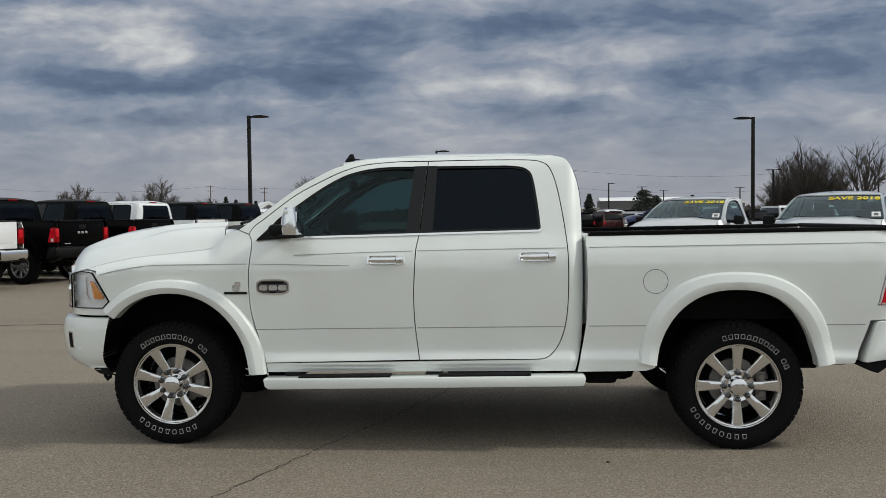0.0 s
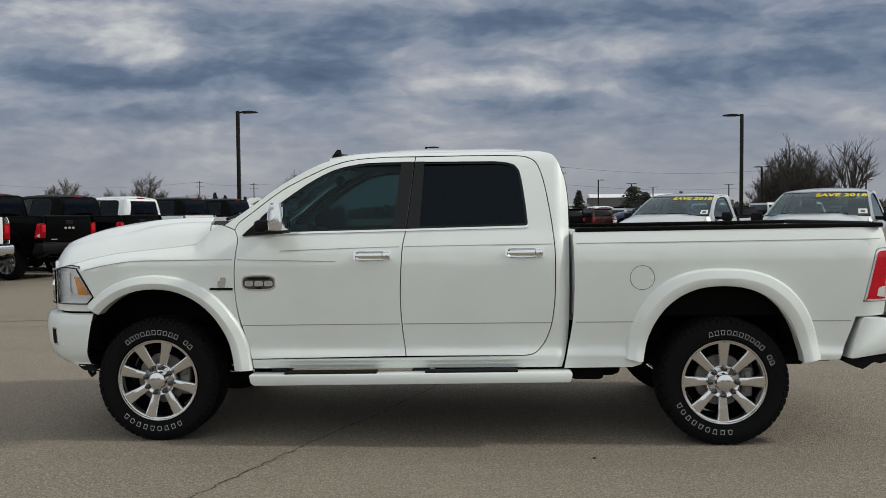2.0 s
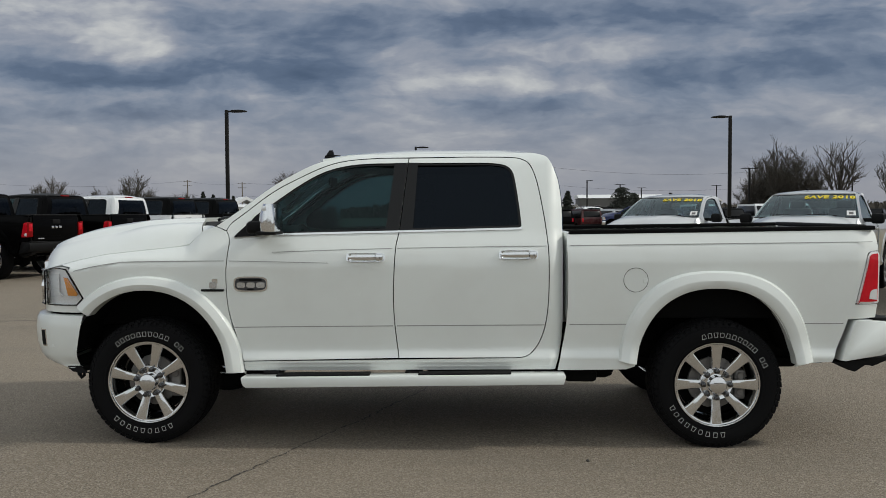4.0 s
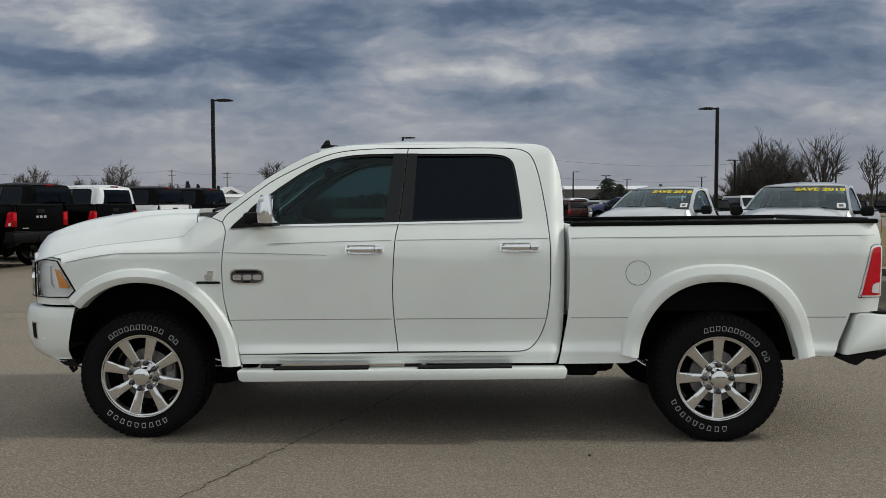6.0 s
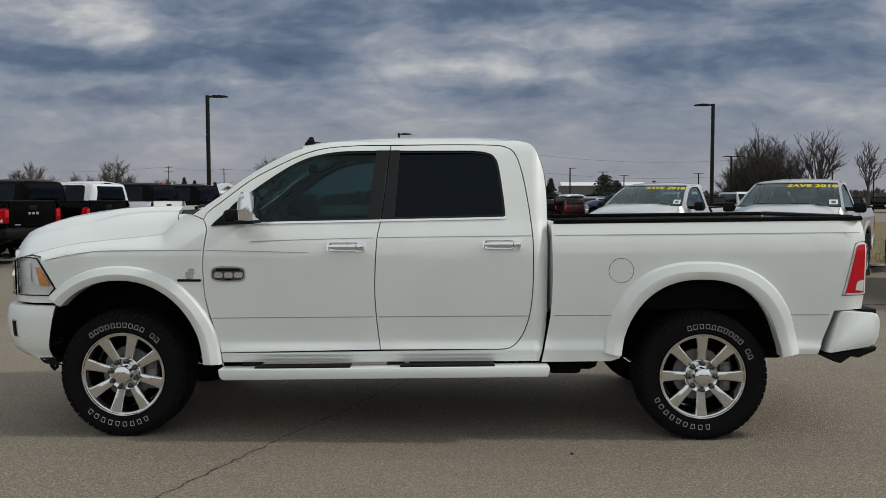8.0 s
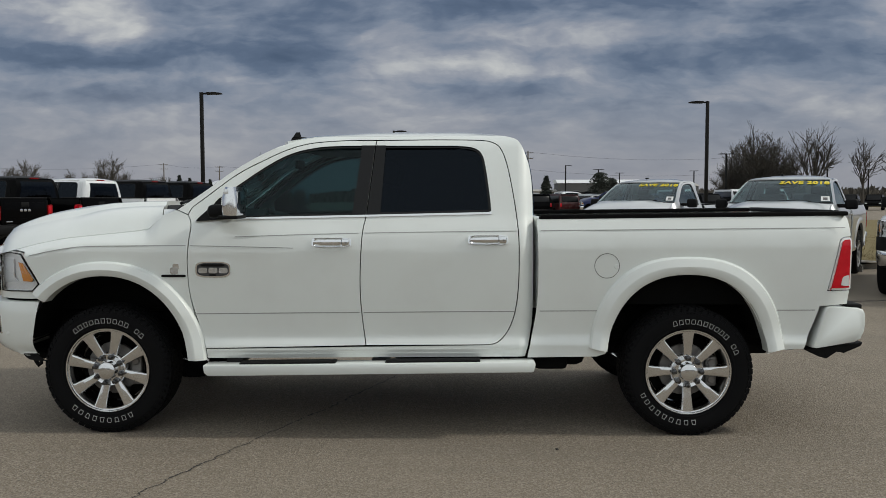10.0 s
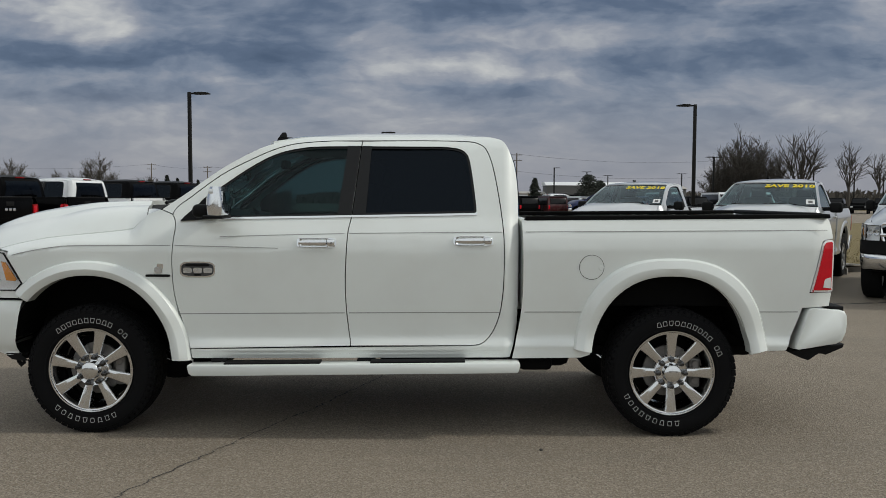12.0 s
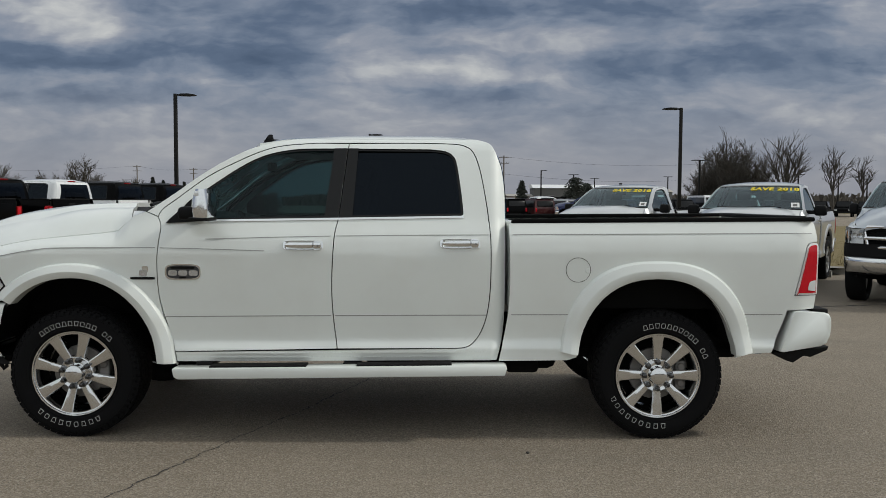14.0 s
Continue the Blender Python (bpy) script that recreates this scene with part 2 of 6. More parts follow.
PANE_CLEAR = glass("windscreen_glass", (0.50, 0.66, 0.66), 0.09, 0.0, 0.28, (0.80, 0.92, 0.97))
LAMP_GLASS = glass("headlamp_cover", (0.95, 0.96, 0.97), 0.02)
DARK_CHROME = plain("dark_chrome", (0.09, 0.09, 0.092), 0.18, 1.0, 0.1, 30, 0.02)
LAMP_SILVER = plain("silvered_bowl", (0.88, 0.89, 0.90), 0.26, 0.25, 0.2, 30, 0.1)
BADGE_GREY = plain("satin_badge", (0.62, 0.63, 0.64), 0.22, 0.8, 0.3, 60, 0.1)
BADGE_FIELD = plain("badge_field", (0.07, 0.07, 0.074), 0.35, 0.6, 0.2, 60, 0.1)
BROWN_WALL = plain("brown_brick_wall", (0.17, 0.13, 0.10), 0.9, 0.0, 0.25, 4, 0.1)
YELLOW = plain("yellow_sign_paint", (0.75, 0.60, 0.03), 0.7, 0.0, 0.1, 40, 0.05)
POLE_PAINT = plain("dark_bronze_pole_paint", (0.008, 0.0075, 0.007), 0.7, 0.0, 0.25, 20, 0.1, 0.0, 0.25)
WOOD_POLE = plain("weathered_pole_wood", (0.13, 0.11, 0.09), 0.9, 0.0, 0.3, 12, 0.4)
CONIFER = plain("evergreen_needles", (0.014, 0.018, 0.012), 0.9, 0.0, 0.4, 3, 0.3)
BARK = plain("grey_bark", (0.072, 0.063, 0.053), 0.95, 0.0, 0.35, 9, 0.5)
SEAM_GREY = plain("panel_seam", (0.03, 0.03, 0.029), 0.7)
# grey of the pinstripes and of the shade drawn along the crease
STRIPE_CREASE_GREY = plain("grey_stripe_and_crease_shade", (0.30, 0.30, 0.29), 0.5)
WIRE = plain("black_wire", (0.02, 0.02, 0.02), 0.7)
CONCRETE = plain("pale_concrete", (0.36, 0.34, 0.31), 0.9, 0.0, 0.25, 22, 0.4)
TAR = plain("crack_filling", (0.045, 0.041, 0.037), 0.9, 0.0, 0.4, 60, 0.4)
ROOF_WHITE = plain("white_metal_roof", (0.72, 0.73, 0.74), 0.6, 0.0, 0.1, 5, 0.1)
PAPER = plain("white_paper", (0.75, 0.75, 0.74), 0.8, 0.0, 0.08, 50, 0.05)


# ---- mesh helpers ----
def part(name, bm, mat, parent=None, label="", sharp=32.0):
    """Links a bmesh as one mesh object under a thing or a part."""
    if len(bm.faces) < 15000:
        bmesh.ops.recalc_face_normals(bm, faces=bm.faces)
    limit = radians(sharp)
    for f in bm.faces:
        f.smooth = True
    for e in (bm.edges if len(bm.faces) < 15000 else ()):
        e.smooth = len(e.link_faces) == 2 and e.calc_face_angle(0.0) < limit
    me = bpy.data.meshes.new(name)
    layer = bm.verts.layers.float_vector.get("skin")
    split = []
    if layer is not None:
        for f in bm.faces:
            ways = [v[layer] for v in f.verts]
            for n_ in ways:
                split.append(tuple(n_ if n_.dot(f.normal) > 0 else -n_) if all(k.length > 0.5 for k in ways) else (0, 0, 0))
        bm.verts.layers.float_vector.remove(layer)
    bm.to_mesh(me)
    bm.free()
    if split:
        me.normals_split_custom_set(split)
    me.materials.append(mat)
    ob = new(name, me)
    if parent is not None:
        ob.parent = parent
    if label:
        ob["label"] = label
    return ob


def thing(name, m, label, category, group="", kind=""):
    ob = new(name)
    ob.matrix_world = m
    ob.empty_display_size = 0.1
    return tagged(ob, label, category, group, kind)


def add_box(bm, c, s, bevel=0.0, turn=None, segments=2):
    """A box of size s round c, with rounded edges."""
    b = bmesh.new()
    bmesh.ops.create_cube(b, size=1.0)
    bmesh.ops.scale(b, vec=s, verts=b.verts)
    if bevel > 0:
        bmesh.ops.bevel(b, geom=b.edges[:], offset=min(bevel, min(s) * 0.49), segments=segments, profile=0.5, affect="EDGES")
    m = Matrix.Translation(c) @ (turn.to_4x4() if turn is not None else Matrix())
    bmesh.ops.transform(b, matrix=m, verts=b.verts)
    join(bm, b)


def join(bm, b):
    me = bpy.data.meshes.new("joining")
    b.to_mesh(me)
    b.free()
    bm.from_mesh(me)
    bpy.data.meshes.remove(me)


def box(c, s, bevel=0.0, turn=None, segments=2):
    bm = bmesh.new()
    add_box(bm, c, s, bevel, turn, segments)
    return bm


def add_lathe(bm, profile, n=32, axis="y", center=(0, 0, 0), closed=False, caps=True):
    """Turns a profile of (radius, along) round an axis."""
    rings = []
    for r, a in profile:
        ring = []
        for i in range(n):
            c, s = math.cos(2 * math.pi * i / n) * r, math.sin(2 * math.pi * i / n) * r
            p = {"y": (c, a, s), "z": (c, s, a), "x": (a, c, s)}[axis]
            ring.append(bm.verts.new(Vector(p) + Vector(center)))
        rings.append(ring)
    pairs = list(zip(rings, rings[1:])) + ([(rings[-1], rings[0])] if closed else [])
    for a, b in pairs:
        for i in range(n):
            bm.faces.new((a[i], a[(i + 1) % n], b[(i + 1) % n], b[i]))
    if caps and not closed:
        for ring in (rings[0], rings[-1]):
            if (ring[0].co - ring[n // 2].co).length > 1e-4:
                bm.faces.new(ring)
    bmesh.ops.remove_doubles(bm, verts=[v for ring in rings for v in ring], dist=1e-6)


def lathe(profile, n=32, axis="y", center=(0, 0, 0), closed=False, caps=True):
    bm = bmesh.new()
    add_lathe(bm, profile, n, axis, center, closed, caps)
    return bm


def add_tube(bm, pts, radii, n=8, caps=True):
    """A round bar along points, with a radius for each."""
    pts = [Vector(p) for p in pts]
    if not isinstance(radii, (list, tuple)):
        radii = [radii] * len(pts)
    rings = []
    for i, (p, r) in enumerate(zip(pts, radii)):
        d = (pts[min(i + 1, len(pts) - 1)] - pts[max(i - 1, 0)]).normalized()
        side = d.orthogonal().normalized() if i == 0 else (side - d * side.dot(d)).normalized()
        up = d.cross(side)
        rings.append([bm.verts.new(p + (side * math.cos(2 * math.pi * k / n) + up * math.sin(2 * math.pi * k / n)) * r) for k in range(n)])
    for a, b in zip(rings, rings[1:]):
        for k in range(n):
            bm.faces.new((a[k], a[(k + 1) % n], b[(k + 1) % n], b[k]))
    if caps:
        bm.faces.new(rings[0][::-1]), bm.faces.new(rings[-1])


def tube(pts, radii, n=8):
    bm = bmesh.new()
    add_tube(bm, pts, radii, n)
    return bm


def curve(*segments, n=5):
    """Joins runs of points; each run is drawn as a smooth curve, with corners where runs meet."""
    out = []
    for seg in segments:
        p = [Vector((a, b)) for a, b in seg]
        for i in range(len(p) - 1):
            a, b = p[i], p[i + 1]
            before, after = p[i - 1] if i else a, p[i + 2] if i + 2 < len(p) else b
            steps = n if len(p) > 2 else 1
            for k in range(steps):
                t = k / steps
                q = 0.5 * (2 * a + (b - before) * t + (2 * before - 5 * a + 4 * b - after) * t * t + (3 * a - before - 3 * b + after) * t ** 3)
                if not out or (out[-1] - q).length > 1e-4:
                    out.append(q)
        if not out or (out[-1] - p[-1]).length > 1e-4:
            out.append(p[-1])
    if (out[0] - out[-1]).length < 1e-4:
        out.pop()
    return [(q.x, q.y) for q in out]


def sheet(outline, depth, step=0.07, holes=(), lip=0.022, plane="xz"):
    """A shaped panel: an outline in x and z, filled, cut fine and bent to y = depth(x, z), with its edges folded inwards (towards +y)."""
    bm = bmesh.new()
    for loop in (outline, *holes):
        vs = [bm.verts.new((a, 0, b)) for a, b in loop]
        for i in range(len(vs)):
            bm.edges.new((vs[i], vs[(i + 1) % len(vs)]))
    bmesh.ops.triangle_fill(bm, use_beauty=True, use_dissolve=False, edges=bm.edges[:])
    xs, zs = [a for a, b in outline], [b for a, b in outline]
    for lo, hi, no in ((min(xs), max(xs), (1, 0, 0)), (min(zs), max(zs), (0, 0, 1))):
        k = max(1, int((hi - lo) / step))
        for i in range(1, k):
            v = lo + (hi - lo) * i / k
            bmesh.ops.bisect_plane(bm, geom=bm.verts[:] + bm.edges[:] + bm.faces[:], dist=1e-5, plane_co=(v, 0, v), plane_no=no)
    if plane == "fold":
        for i in range(7):
            v = 0.578 + 0.010 * i
            bmesh.ops.bisect_plane(bm, geom=bm.verts[:] + bm.edges[:] + bm.faces[:], dist=1e-5, plane_co=(0, 0, v), plane_no=(-0.0075, 0, 1))
    skin = bm.verts.layers.float_vector.new("skin")
    h = 0.006
    for v in bm.verts:
        x, z = v.co.x, v.co.z
        v.co.y = depth(x, z)
        v[skin] = Vector(((depth(x + h, z) - depth(x - h, z)) / (2 * h), -1, (depth(x, z + h) - depth(x, z - h)) / (2 * h))).normalized()
    if lip:
        rim = [e for e in bm.edges if len(e.link_faces) == 1]
        made = bmesh.ops.extrude_edge_only(bm, edges=rim)["geom"]
        for v in made:
            if isinstance(v, bmesh.types.BMVert):
                v.co.y += lip
                v[skin] = (0, 0, 0)
    return bm


def flipped(bm):
    """The same shape mirrored to the other side."""
    b = bm.copy()
    bmesh.ops.scale(b, vec=(1, -1, 1), verts=b.verts)
    bmesh.ops.reverse_faces(b, faces=b.faces)
    layer = b.verts.layers.float_vector.get("skin")
    if layer is not None:
        for v in b.verts:
            v[layer] = v[layer] * Vector((1, -1, 1))
    return b


def grid(us, vs, place, thick=None):
    """A surface place(u, v) over two lists of steps, given a thickness along z or another way."""
    bm = bmesh.new()
    rows = [[bm.verts.new(place(u, v)) for v in vs] for u in us]
    for a, b in zip(rows, rows[1:]):
        for i in range(len(vs) - 1):
            bm.faces.new((a[i], a[i + 1], b[i + 1], b[i]))
    if thick:
        rim = [e for e in bm.edges if len(e.link_faces) == 1]
        for v in bmesh.ops.extrude_edge_only(bm, edges=rim)["geom"]:
            if isinstance(v, bmesh.types.BMVert):
                v.co += Vector(thick)
    return bm


def steps(a, b, n):
    return [a + (b - a) * i / n for i in range(n + 1)]


def ease(x, a, b):
    t = min(1.0, max(0.0, (x - a) / (b - a)))
    return t * t * (3 - 2 * t)


# ---- ground ----
ground_mesh = bmesh.new()
edges_at = [-2500, -600, -150, -60, -25, -12, -6, 0, 6, 12, 25, 60, 150, 600, 2500]
ground_rows = [[ground_mesh.verts.new((x, y, 0)) for x in edges_at] for y in edges_at]
for lower, upper in zip(ground_rows, ground_rows[1:]):
    for i in range(len(edges_at) - 1):
        ground_mesh.faces.new((lower[i], lower[i + 1], upper[i + 1], upper[i]))
ground = part("ground", ground_mesh, ASPHALT)
tagged(ground, "worn tan-grey paved car park with fine aggregate", "ground", kind="structure")


# ---- pickups ----
# A pickup's own axes: x towards its tail, y across (its left side at -1), z up, the middle of a 3.8 m wheelbase at 0.
SIDE_Z = (0.40, 0.48, 0.55, 0.588, 0.604, 0.625, 0.66, 0.72, 0.80, 0.95, 1.10, 1.22, 1.30, 1.34, 1.43, 1.60, 1.805, 1.90, 1.952, 1.990)
SIDE_D = (0.05, 0.03, 0.008, 0.003, 0.006, 0.026, 0.030, 0.026, 0.018, 0.010, 0.006, 0.004, 0.016, 0.030, 0.072, 0.130, 0.21, 0.25, 0.30, 0.40)
SEAM_X = (-2.95, -2.70, -2.56, -2.41, -2.22, -2.02, -1.83, -1.72, -1.64, -1.55, -1.36)
SEAM_Z = (1.115, 1.178, 1.208, 1.244, 1.281, 1.303, 1.321, 1.333, 1.346, 1.43, 1.50)
CREASE_X = (-2.85, -2.43, -2.33, -2.15, -1.96, -1.34)
CREASE_Z = (1.09, 1.165, 1.189, 1.222, 1.237, 1.242)
HOOD_X = (-3.0, -2.94, -2.85, -2.70, -2.54, -2.32, -2.11, -1.80, -1.4)
HOOD_Z = (1.25, 1.318, 1.358, 1.398, 1.432, 1.470, 1.490, 1.500, 1.505)


def lerp(x, xs, ys):
    return float(np.interp(x, xs, ys))


def soft_lerp(x, xs, ys, r=0.018):
    return sum(lerp(x + k * r / 2, xs, ys) for k in (-2, -1, 0, 1, 2)) / 5


def nose(x):
    """How far the body draws in towards the front."""
    return 0.12 * max(0.0, -2.0 - x) ** 2 + 6 * max(0.0, min(0.46, -2.36 - x)) ** 3.5


def flank(x, z):
    """The skin of a pickup's left side."""
    return -1 + soft_lerp(z - 0.0075 * x, SIDE_Z, SIDE_D) + nose(x)


def fender_skin(x, z):
    crease, seam = lerp(x, CREASE_X, CREASE_Z), lerp(x, SEAM_X, SEAM_Z)
    d = soft_lerp(min(z, crease) - 0.0075 * x, SIDE_Z, SIDE_D)
    if z > crease:
        d += 0.118 * min(1.2, (z - crease) / max(0.02, seam - crease)) ** 1.4
    k = ease(x, -1.65, -1.38)
    return (-1 + d + nose(x)) * (1 - k) + flank(x, z) * k


def inset(loop, g):
    """Draws a closed outline in by g."""
    area = sum(a[0] * b[1] - b[0] * a[1] for a, b in zip(loop, loop[1:] + loop[:1]))
    sgn = 1 if area > 0 else -1
    out = []
    for i in range(len(loop)):
        a, p, b = Vector(loop[i - 1]), Vector(loop[i]), Vector(loop[(i + 1) % len(loop)])
        u, v = (p - a).normalized(), (b - p).normalized()
        nrm = Vector((-(u.y + v.y), u.x + v.x)) * sgn
        if nrm.length < 1e-6:
            nrm = Vector((-u.y, u.x)) * sgn
        nrm.normalize()
        q = p + nrm * g / max(0.5, abs(nrm.dot(Vector((-u.y, u.x)))))
        out.append((q.x, q.y))
    return out


def prism(outline, y0, y1, bevel=0.0):
    """An outline in x and z, drawn out across y."""
    bm = bmesh.new()
    a, b = [bm.verts.new((x, y0, z)) for x, z in outline], [bm.verts.new((x, y1, z)) for x, z in outline]
    ends = [bm.faces.new(a), bm.faces.new(b[::-1])]
    for i in range(len(a)):
        j = (i + 1) % len(a)
        bm.faces.new((a[i], b[i], b[j], a[j]))
    if bevel:
        bmesh.ops.bevel(bm, geom=bm.edges[:], offset=bevel, segments=2, profile=0.5, affect="EDGES")
    return bm


def ribbon(line, skin, width, proud=0.0015, n=24):
    """A thin strip that lies along a line of (x, z) on a skin."""
    bm = bmesh.new()
    pts = curve(line, n=6)
    rows = []
    for x, z in pts:
        rows.append([bm.verts.new((x, skin(x, z + dz) - p, z + dz)) for dz, p in ((-width / 2, -0.001), (-width / 2, proud), (width / 2, proud), (width / 2, -0.001))])
    for a, b in zip(rows, rows[1:]):
        for i in range(3):
            bm.faces.new((a[i], a[i + 1], b[i + 1], b[i]))
    return bm


def both_sides(name, bm, mat, parent, label=""):
    other = flipped(bm)
    return part(name, bm, mat, parent, label), part(name, other, mat, parent, label)


def arch_line(cx, cz, a, b, z0, n=26, power=2.1, tilt=0.0):
    """An arch over a wheel from one foot to the other."""
    pts = []
    start = math.asin(max(-1, min(1, (z0 - cz) / b)))
    for i in range(n + 1):
        t = start + (math.pi - 2 * start) * i / n
        c, s = math.cos(t), math.sin(t)
        pts.append((cx - math.copysign(abs(c) ** (2 / power), c) * a, cz + math.copysign(abs(s) ** (2 / power), s) * b))
    return pts


def flare(cx, cz, outer, inner, z0, skin, side_out=0.05, front_z=0.0, power=2.1):
    """A wheel-arch flare: a bulging band between two arches, with a folded lip."""
    bm = bmesh.new()
    n = 30
    a, b = arch_line(cx, cz, *outer, z0, n, power), arch_line(cx, cz, *inner, z0, n, (power + 2.1) / 2)
    pairs = [(p, q) for p, q in zip(a, b) if p[0] > cx or p[1] > front_z]
    a, b = [p for p, q in pairs], [q for p, q in pairs]
    rows = []
    for (ax, az), (bx, bz) in zip(a, b):
        row = []
        for f, out in ((0.0, -0.004), (0.02, 0.012), (0.12, 0.028), (0.50, 0.044), (0.56, 0.046), (0.92, 0.034), (1.0, 0.026)):
            x, z = ax + (bx - ax) * f, az + (bz - az) * f
            row.append(bm.verts.new((x, skin(x, max(z, 0.6)) - out * side_out / 0.05, z)))
        row.append(bm.verts.new((bx, row[-1].co.y + 0.10, bz)))
        rows.append(row)
    for p, q in zip(rows, rows[1:]):
        for i in range(len(p) - 1):
            bm.faces.new((p[i], p[i + 1], q[i + 1], q[i]))
    bm.faces.new(rows[0]), bm.faces.new(rows[-1][::-1])
    return bm


def clone(ob, parent, m=Matrix()):
    o = ob.copy()
    scene.collection.objects.link(o)
    o.parent = parent
    o.matrix_basis = m
    return o


MARKS = ([(-0.016, -0.013), (0.016, -0.013), (0.016, 0.013), (-0.016, 0.013)], [(-0.016, -0.015), (0.016, -0.010), (0.016, 0.010), (-0.016, 0.015)],
         [(-0.016, -0.008), (-0.010, -0.014), (0.010, -0.014), (0.016, -0.008), (0.016, 0.008), (0.010, 0.014), (-0.010, 0.014), (-0.016, 0.008)], [(-0.016, -0.010), (0.016, -0.015), (0.016, 0.015), (-0.016, 0.010)])


def outline_mark(loop, line=0.0031, r=0.330):
    """A raised outlined block on a sidewall, long axis towards the rim."""
    bm = bmesh.new()
    rows = []
    for pts, y in ((loop, -0.0145), (loop, -0.0195), (inset(loop, line), -0.0195), (inset(loop, line), -0.0145)):
        rows.append([bm.verts.new((r + x, y, z)) for x, z in pts])
    for a, b in zip(rows, rows[1:]):
        for i in range(len(a)):
            j = (i + 1) % len(a)
            bm.faces.new((a[i], a[j], b[j], b[i]))
    return bm


def build_wheel(parent, m, fine=True, phase=0.0, radius=0.425, rim_mat=None, turned=0.0):
    """A wheel that faces -y: the alloy, with its tyre, hub, nuts and brake as pieces of it."""
    rim_mat = rim_mat or ALLOY
    k = 64 if fine else 28
    bm = bmesh.new()
    add_lathe(bm, [(0.281, 0.014), (0.281, -0.002), (0.277, -0.007), (0.270, -0.006), (0.266, 0.002), (0.262, 0.004), (0.257, 0.004), (0.253, 0.012), (0.246, 0.05), (0.236, 0.10), (0.232, 0.20), (0.275, 0.22), (0.281, 0.22)], k, caps=False)
    add_lathe(bm, [(0.118, 0.075), (0.116, 0.036), (0.110, 0.022), (0.103, 0.016), (0.096, 0.020), (0.068, 0.024), (0.062, 0.022), (0.0001, 0.020)], k, caps=False)
    wheel = part("wheel", bm, rim_mat, parent, "polished eight-spoke alloy wheel")
    wheel.matrix_basis = m
    b = bmesh.new()
    pts = []
    # each spoke dishes in from the rim to the hub, with a flat face, narrow shoulders and deep sides
    for r, wd, y in ((0.088, 0.027, 0.020), (0.112, 0.028, 0.018), (0.15, 0.030, 0.014), (0.20, 0.034, 0.009), (0.24, 0.038, 0.006), (0.262, 0.044, 0.004)):
        pts.append([(r, -wd - 0.004, y + 0.055), (r, -wd, y + 0.008), (r, -wd + 0.004, y + 0.002), (r, -wd + 0.010, y), (r, 0, y - 0.0015), (r, wd - 0.010, y), (r, wd - 0.004, y + 0.002), (r, wd, y + 0.008), (r, wd + 0.004, y + 0.055)])
    rows = [[b.verts.new((p[0], p[2], p[1])) for p in row] for row in pts]
    for p, q in zip(rows, rows[1:]):
        for j in range(8):
            b.faces.new((p[j], p[j + 1], q[j + 1], q[j]))
    spoke = part("spoke", b, rim_mat, wheel, sharp=14)
    spoke.matrix_basis = Matrix.Rotation(-phase, 4, "Y")
    for i in range(1, 8):
        clone(spoke, wheel, Matrix.Rotation(-(phase + i * math.pi / 4), 4, "Y"))
    R = radius
    body = lathe([(0.276, 0.222), (0.30, 0.262), (0.35, 0.280), (R - 0.035, 0.270), (R - 0.012, 0.245), (R - 0.006, 0.20), (R - 0.006, 0.07), (R - 0.012, 0.022), (R - 0.030, -0.006), (R - 0.040, -0.008),
                  (R - 0.042, -0.012), (0.376, -0.015), (0.366, -0.017), (0.350, -0.018), (0.322, -0.017), (0.304, -0.011), (0.300, -0.012), (0.294, -0.012), (0.290, -0.006), (0.280, 0.004), (0.276, 0.03)], k, closed=True)
    part("tyre", body, RUBBER, wheel)
    if fine:
        tread = bmesh.new()
        blocks = 58
        for i in range(blocks):
            a = 2 * math.pi * i / blocks
            for y, wd, off, rr in ((0.020, 0.030, 0.0, R - 0.006), (0.066, 0.05, 0.5, R), (0.125, 0.05, 0.0, R), (0.184, 0.05, 0.5, R), (0.236, 0.030, 0.0, R - 0.006)):
                t = a + off * 2 * math.pi / blocks
                turn = Matrix.Rotation(-t, 3, "Y") @ Matrix.Rotation(0.25 if off else -0.2, 3, "X")
                c = Matrix.Rotation(-t, 3, "Y") @ Vector((rr - 0.0075, y, 0))
                b = bmesh.new()
                bmesh.ops.create_cube(b, size=1.0, matrix=Matrix.Translation(c) @ turn.to_4x4() @ Matrix.Diagonal((0.013, wd, 0.038, 1)))
                join_fast.append(b)
            turn = Matrix.Rotation(-(a + 0.03), 3, "Y")
            c = turn @ Vector((R - 0.030, -0.005, 0))
            b = bmesh.new()
            bmesh.ops.create_cube(b, size=1.0, matrix=Matrix.Translation(c) @ turn.to_4x4() @ Matrix.Rotation(0.42, 4, "Z") @ Matrix.Diagonal((0.026, 0.010, 0.020 if i % 2 else 0.030, 1)))
            join_fast.append(b)
        merge(tread)
        part("tread", tread, RUBBER, wheel)
        blocks_made = {}
        for count, mid, gap_at, span in ((13, radians(86), 10, 0.120), (9, radians(-97), -1, 0.150)):
            for i in range(count):
                if i == gap_at:
                    continue
                turn = Matrix.Rotation(-(mid + turned + (count / 2 - 0.5 - i) * span), 4, "Y")
                kind_ = (i * 3 + count) % 4
                if kind_ not in blocks_made:
                    blocks_made[kind_] = part("sidewall_mark", outline_mark(MARKS[kind_]), LETTER, wheel, "outlined white block on the sidewall")
                    blocks_made[kind_].matrix_basis = turn
                else:
                    clone(blocks_made[kind_], wheel, turn)
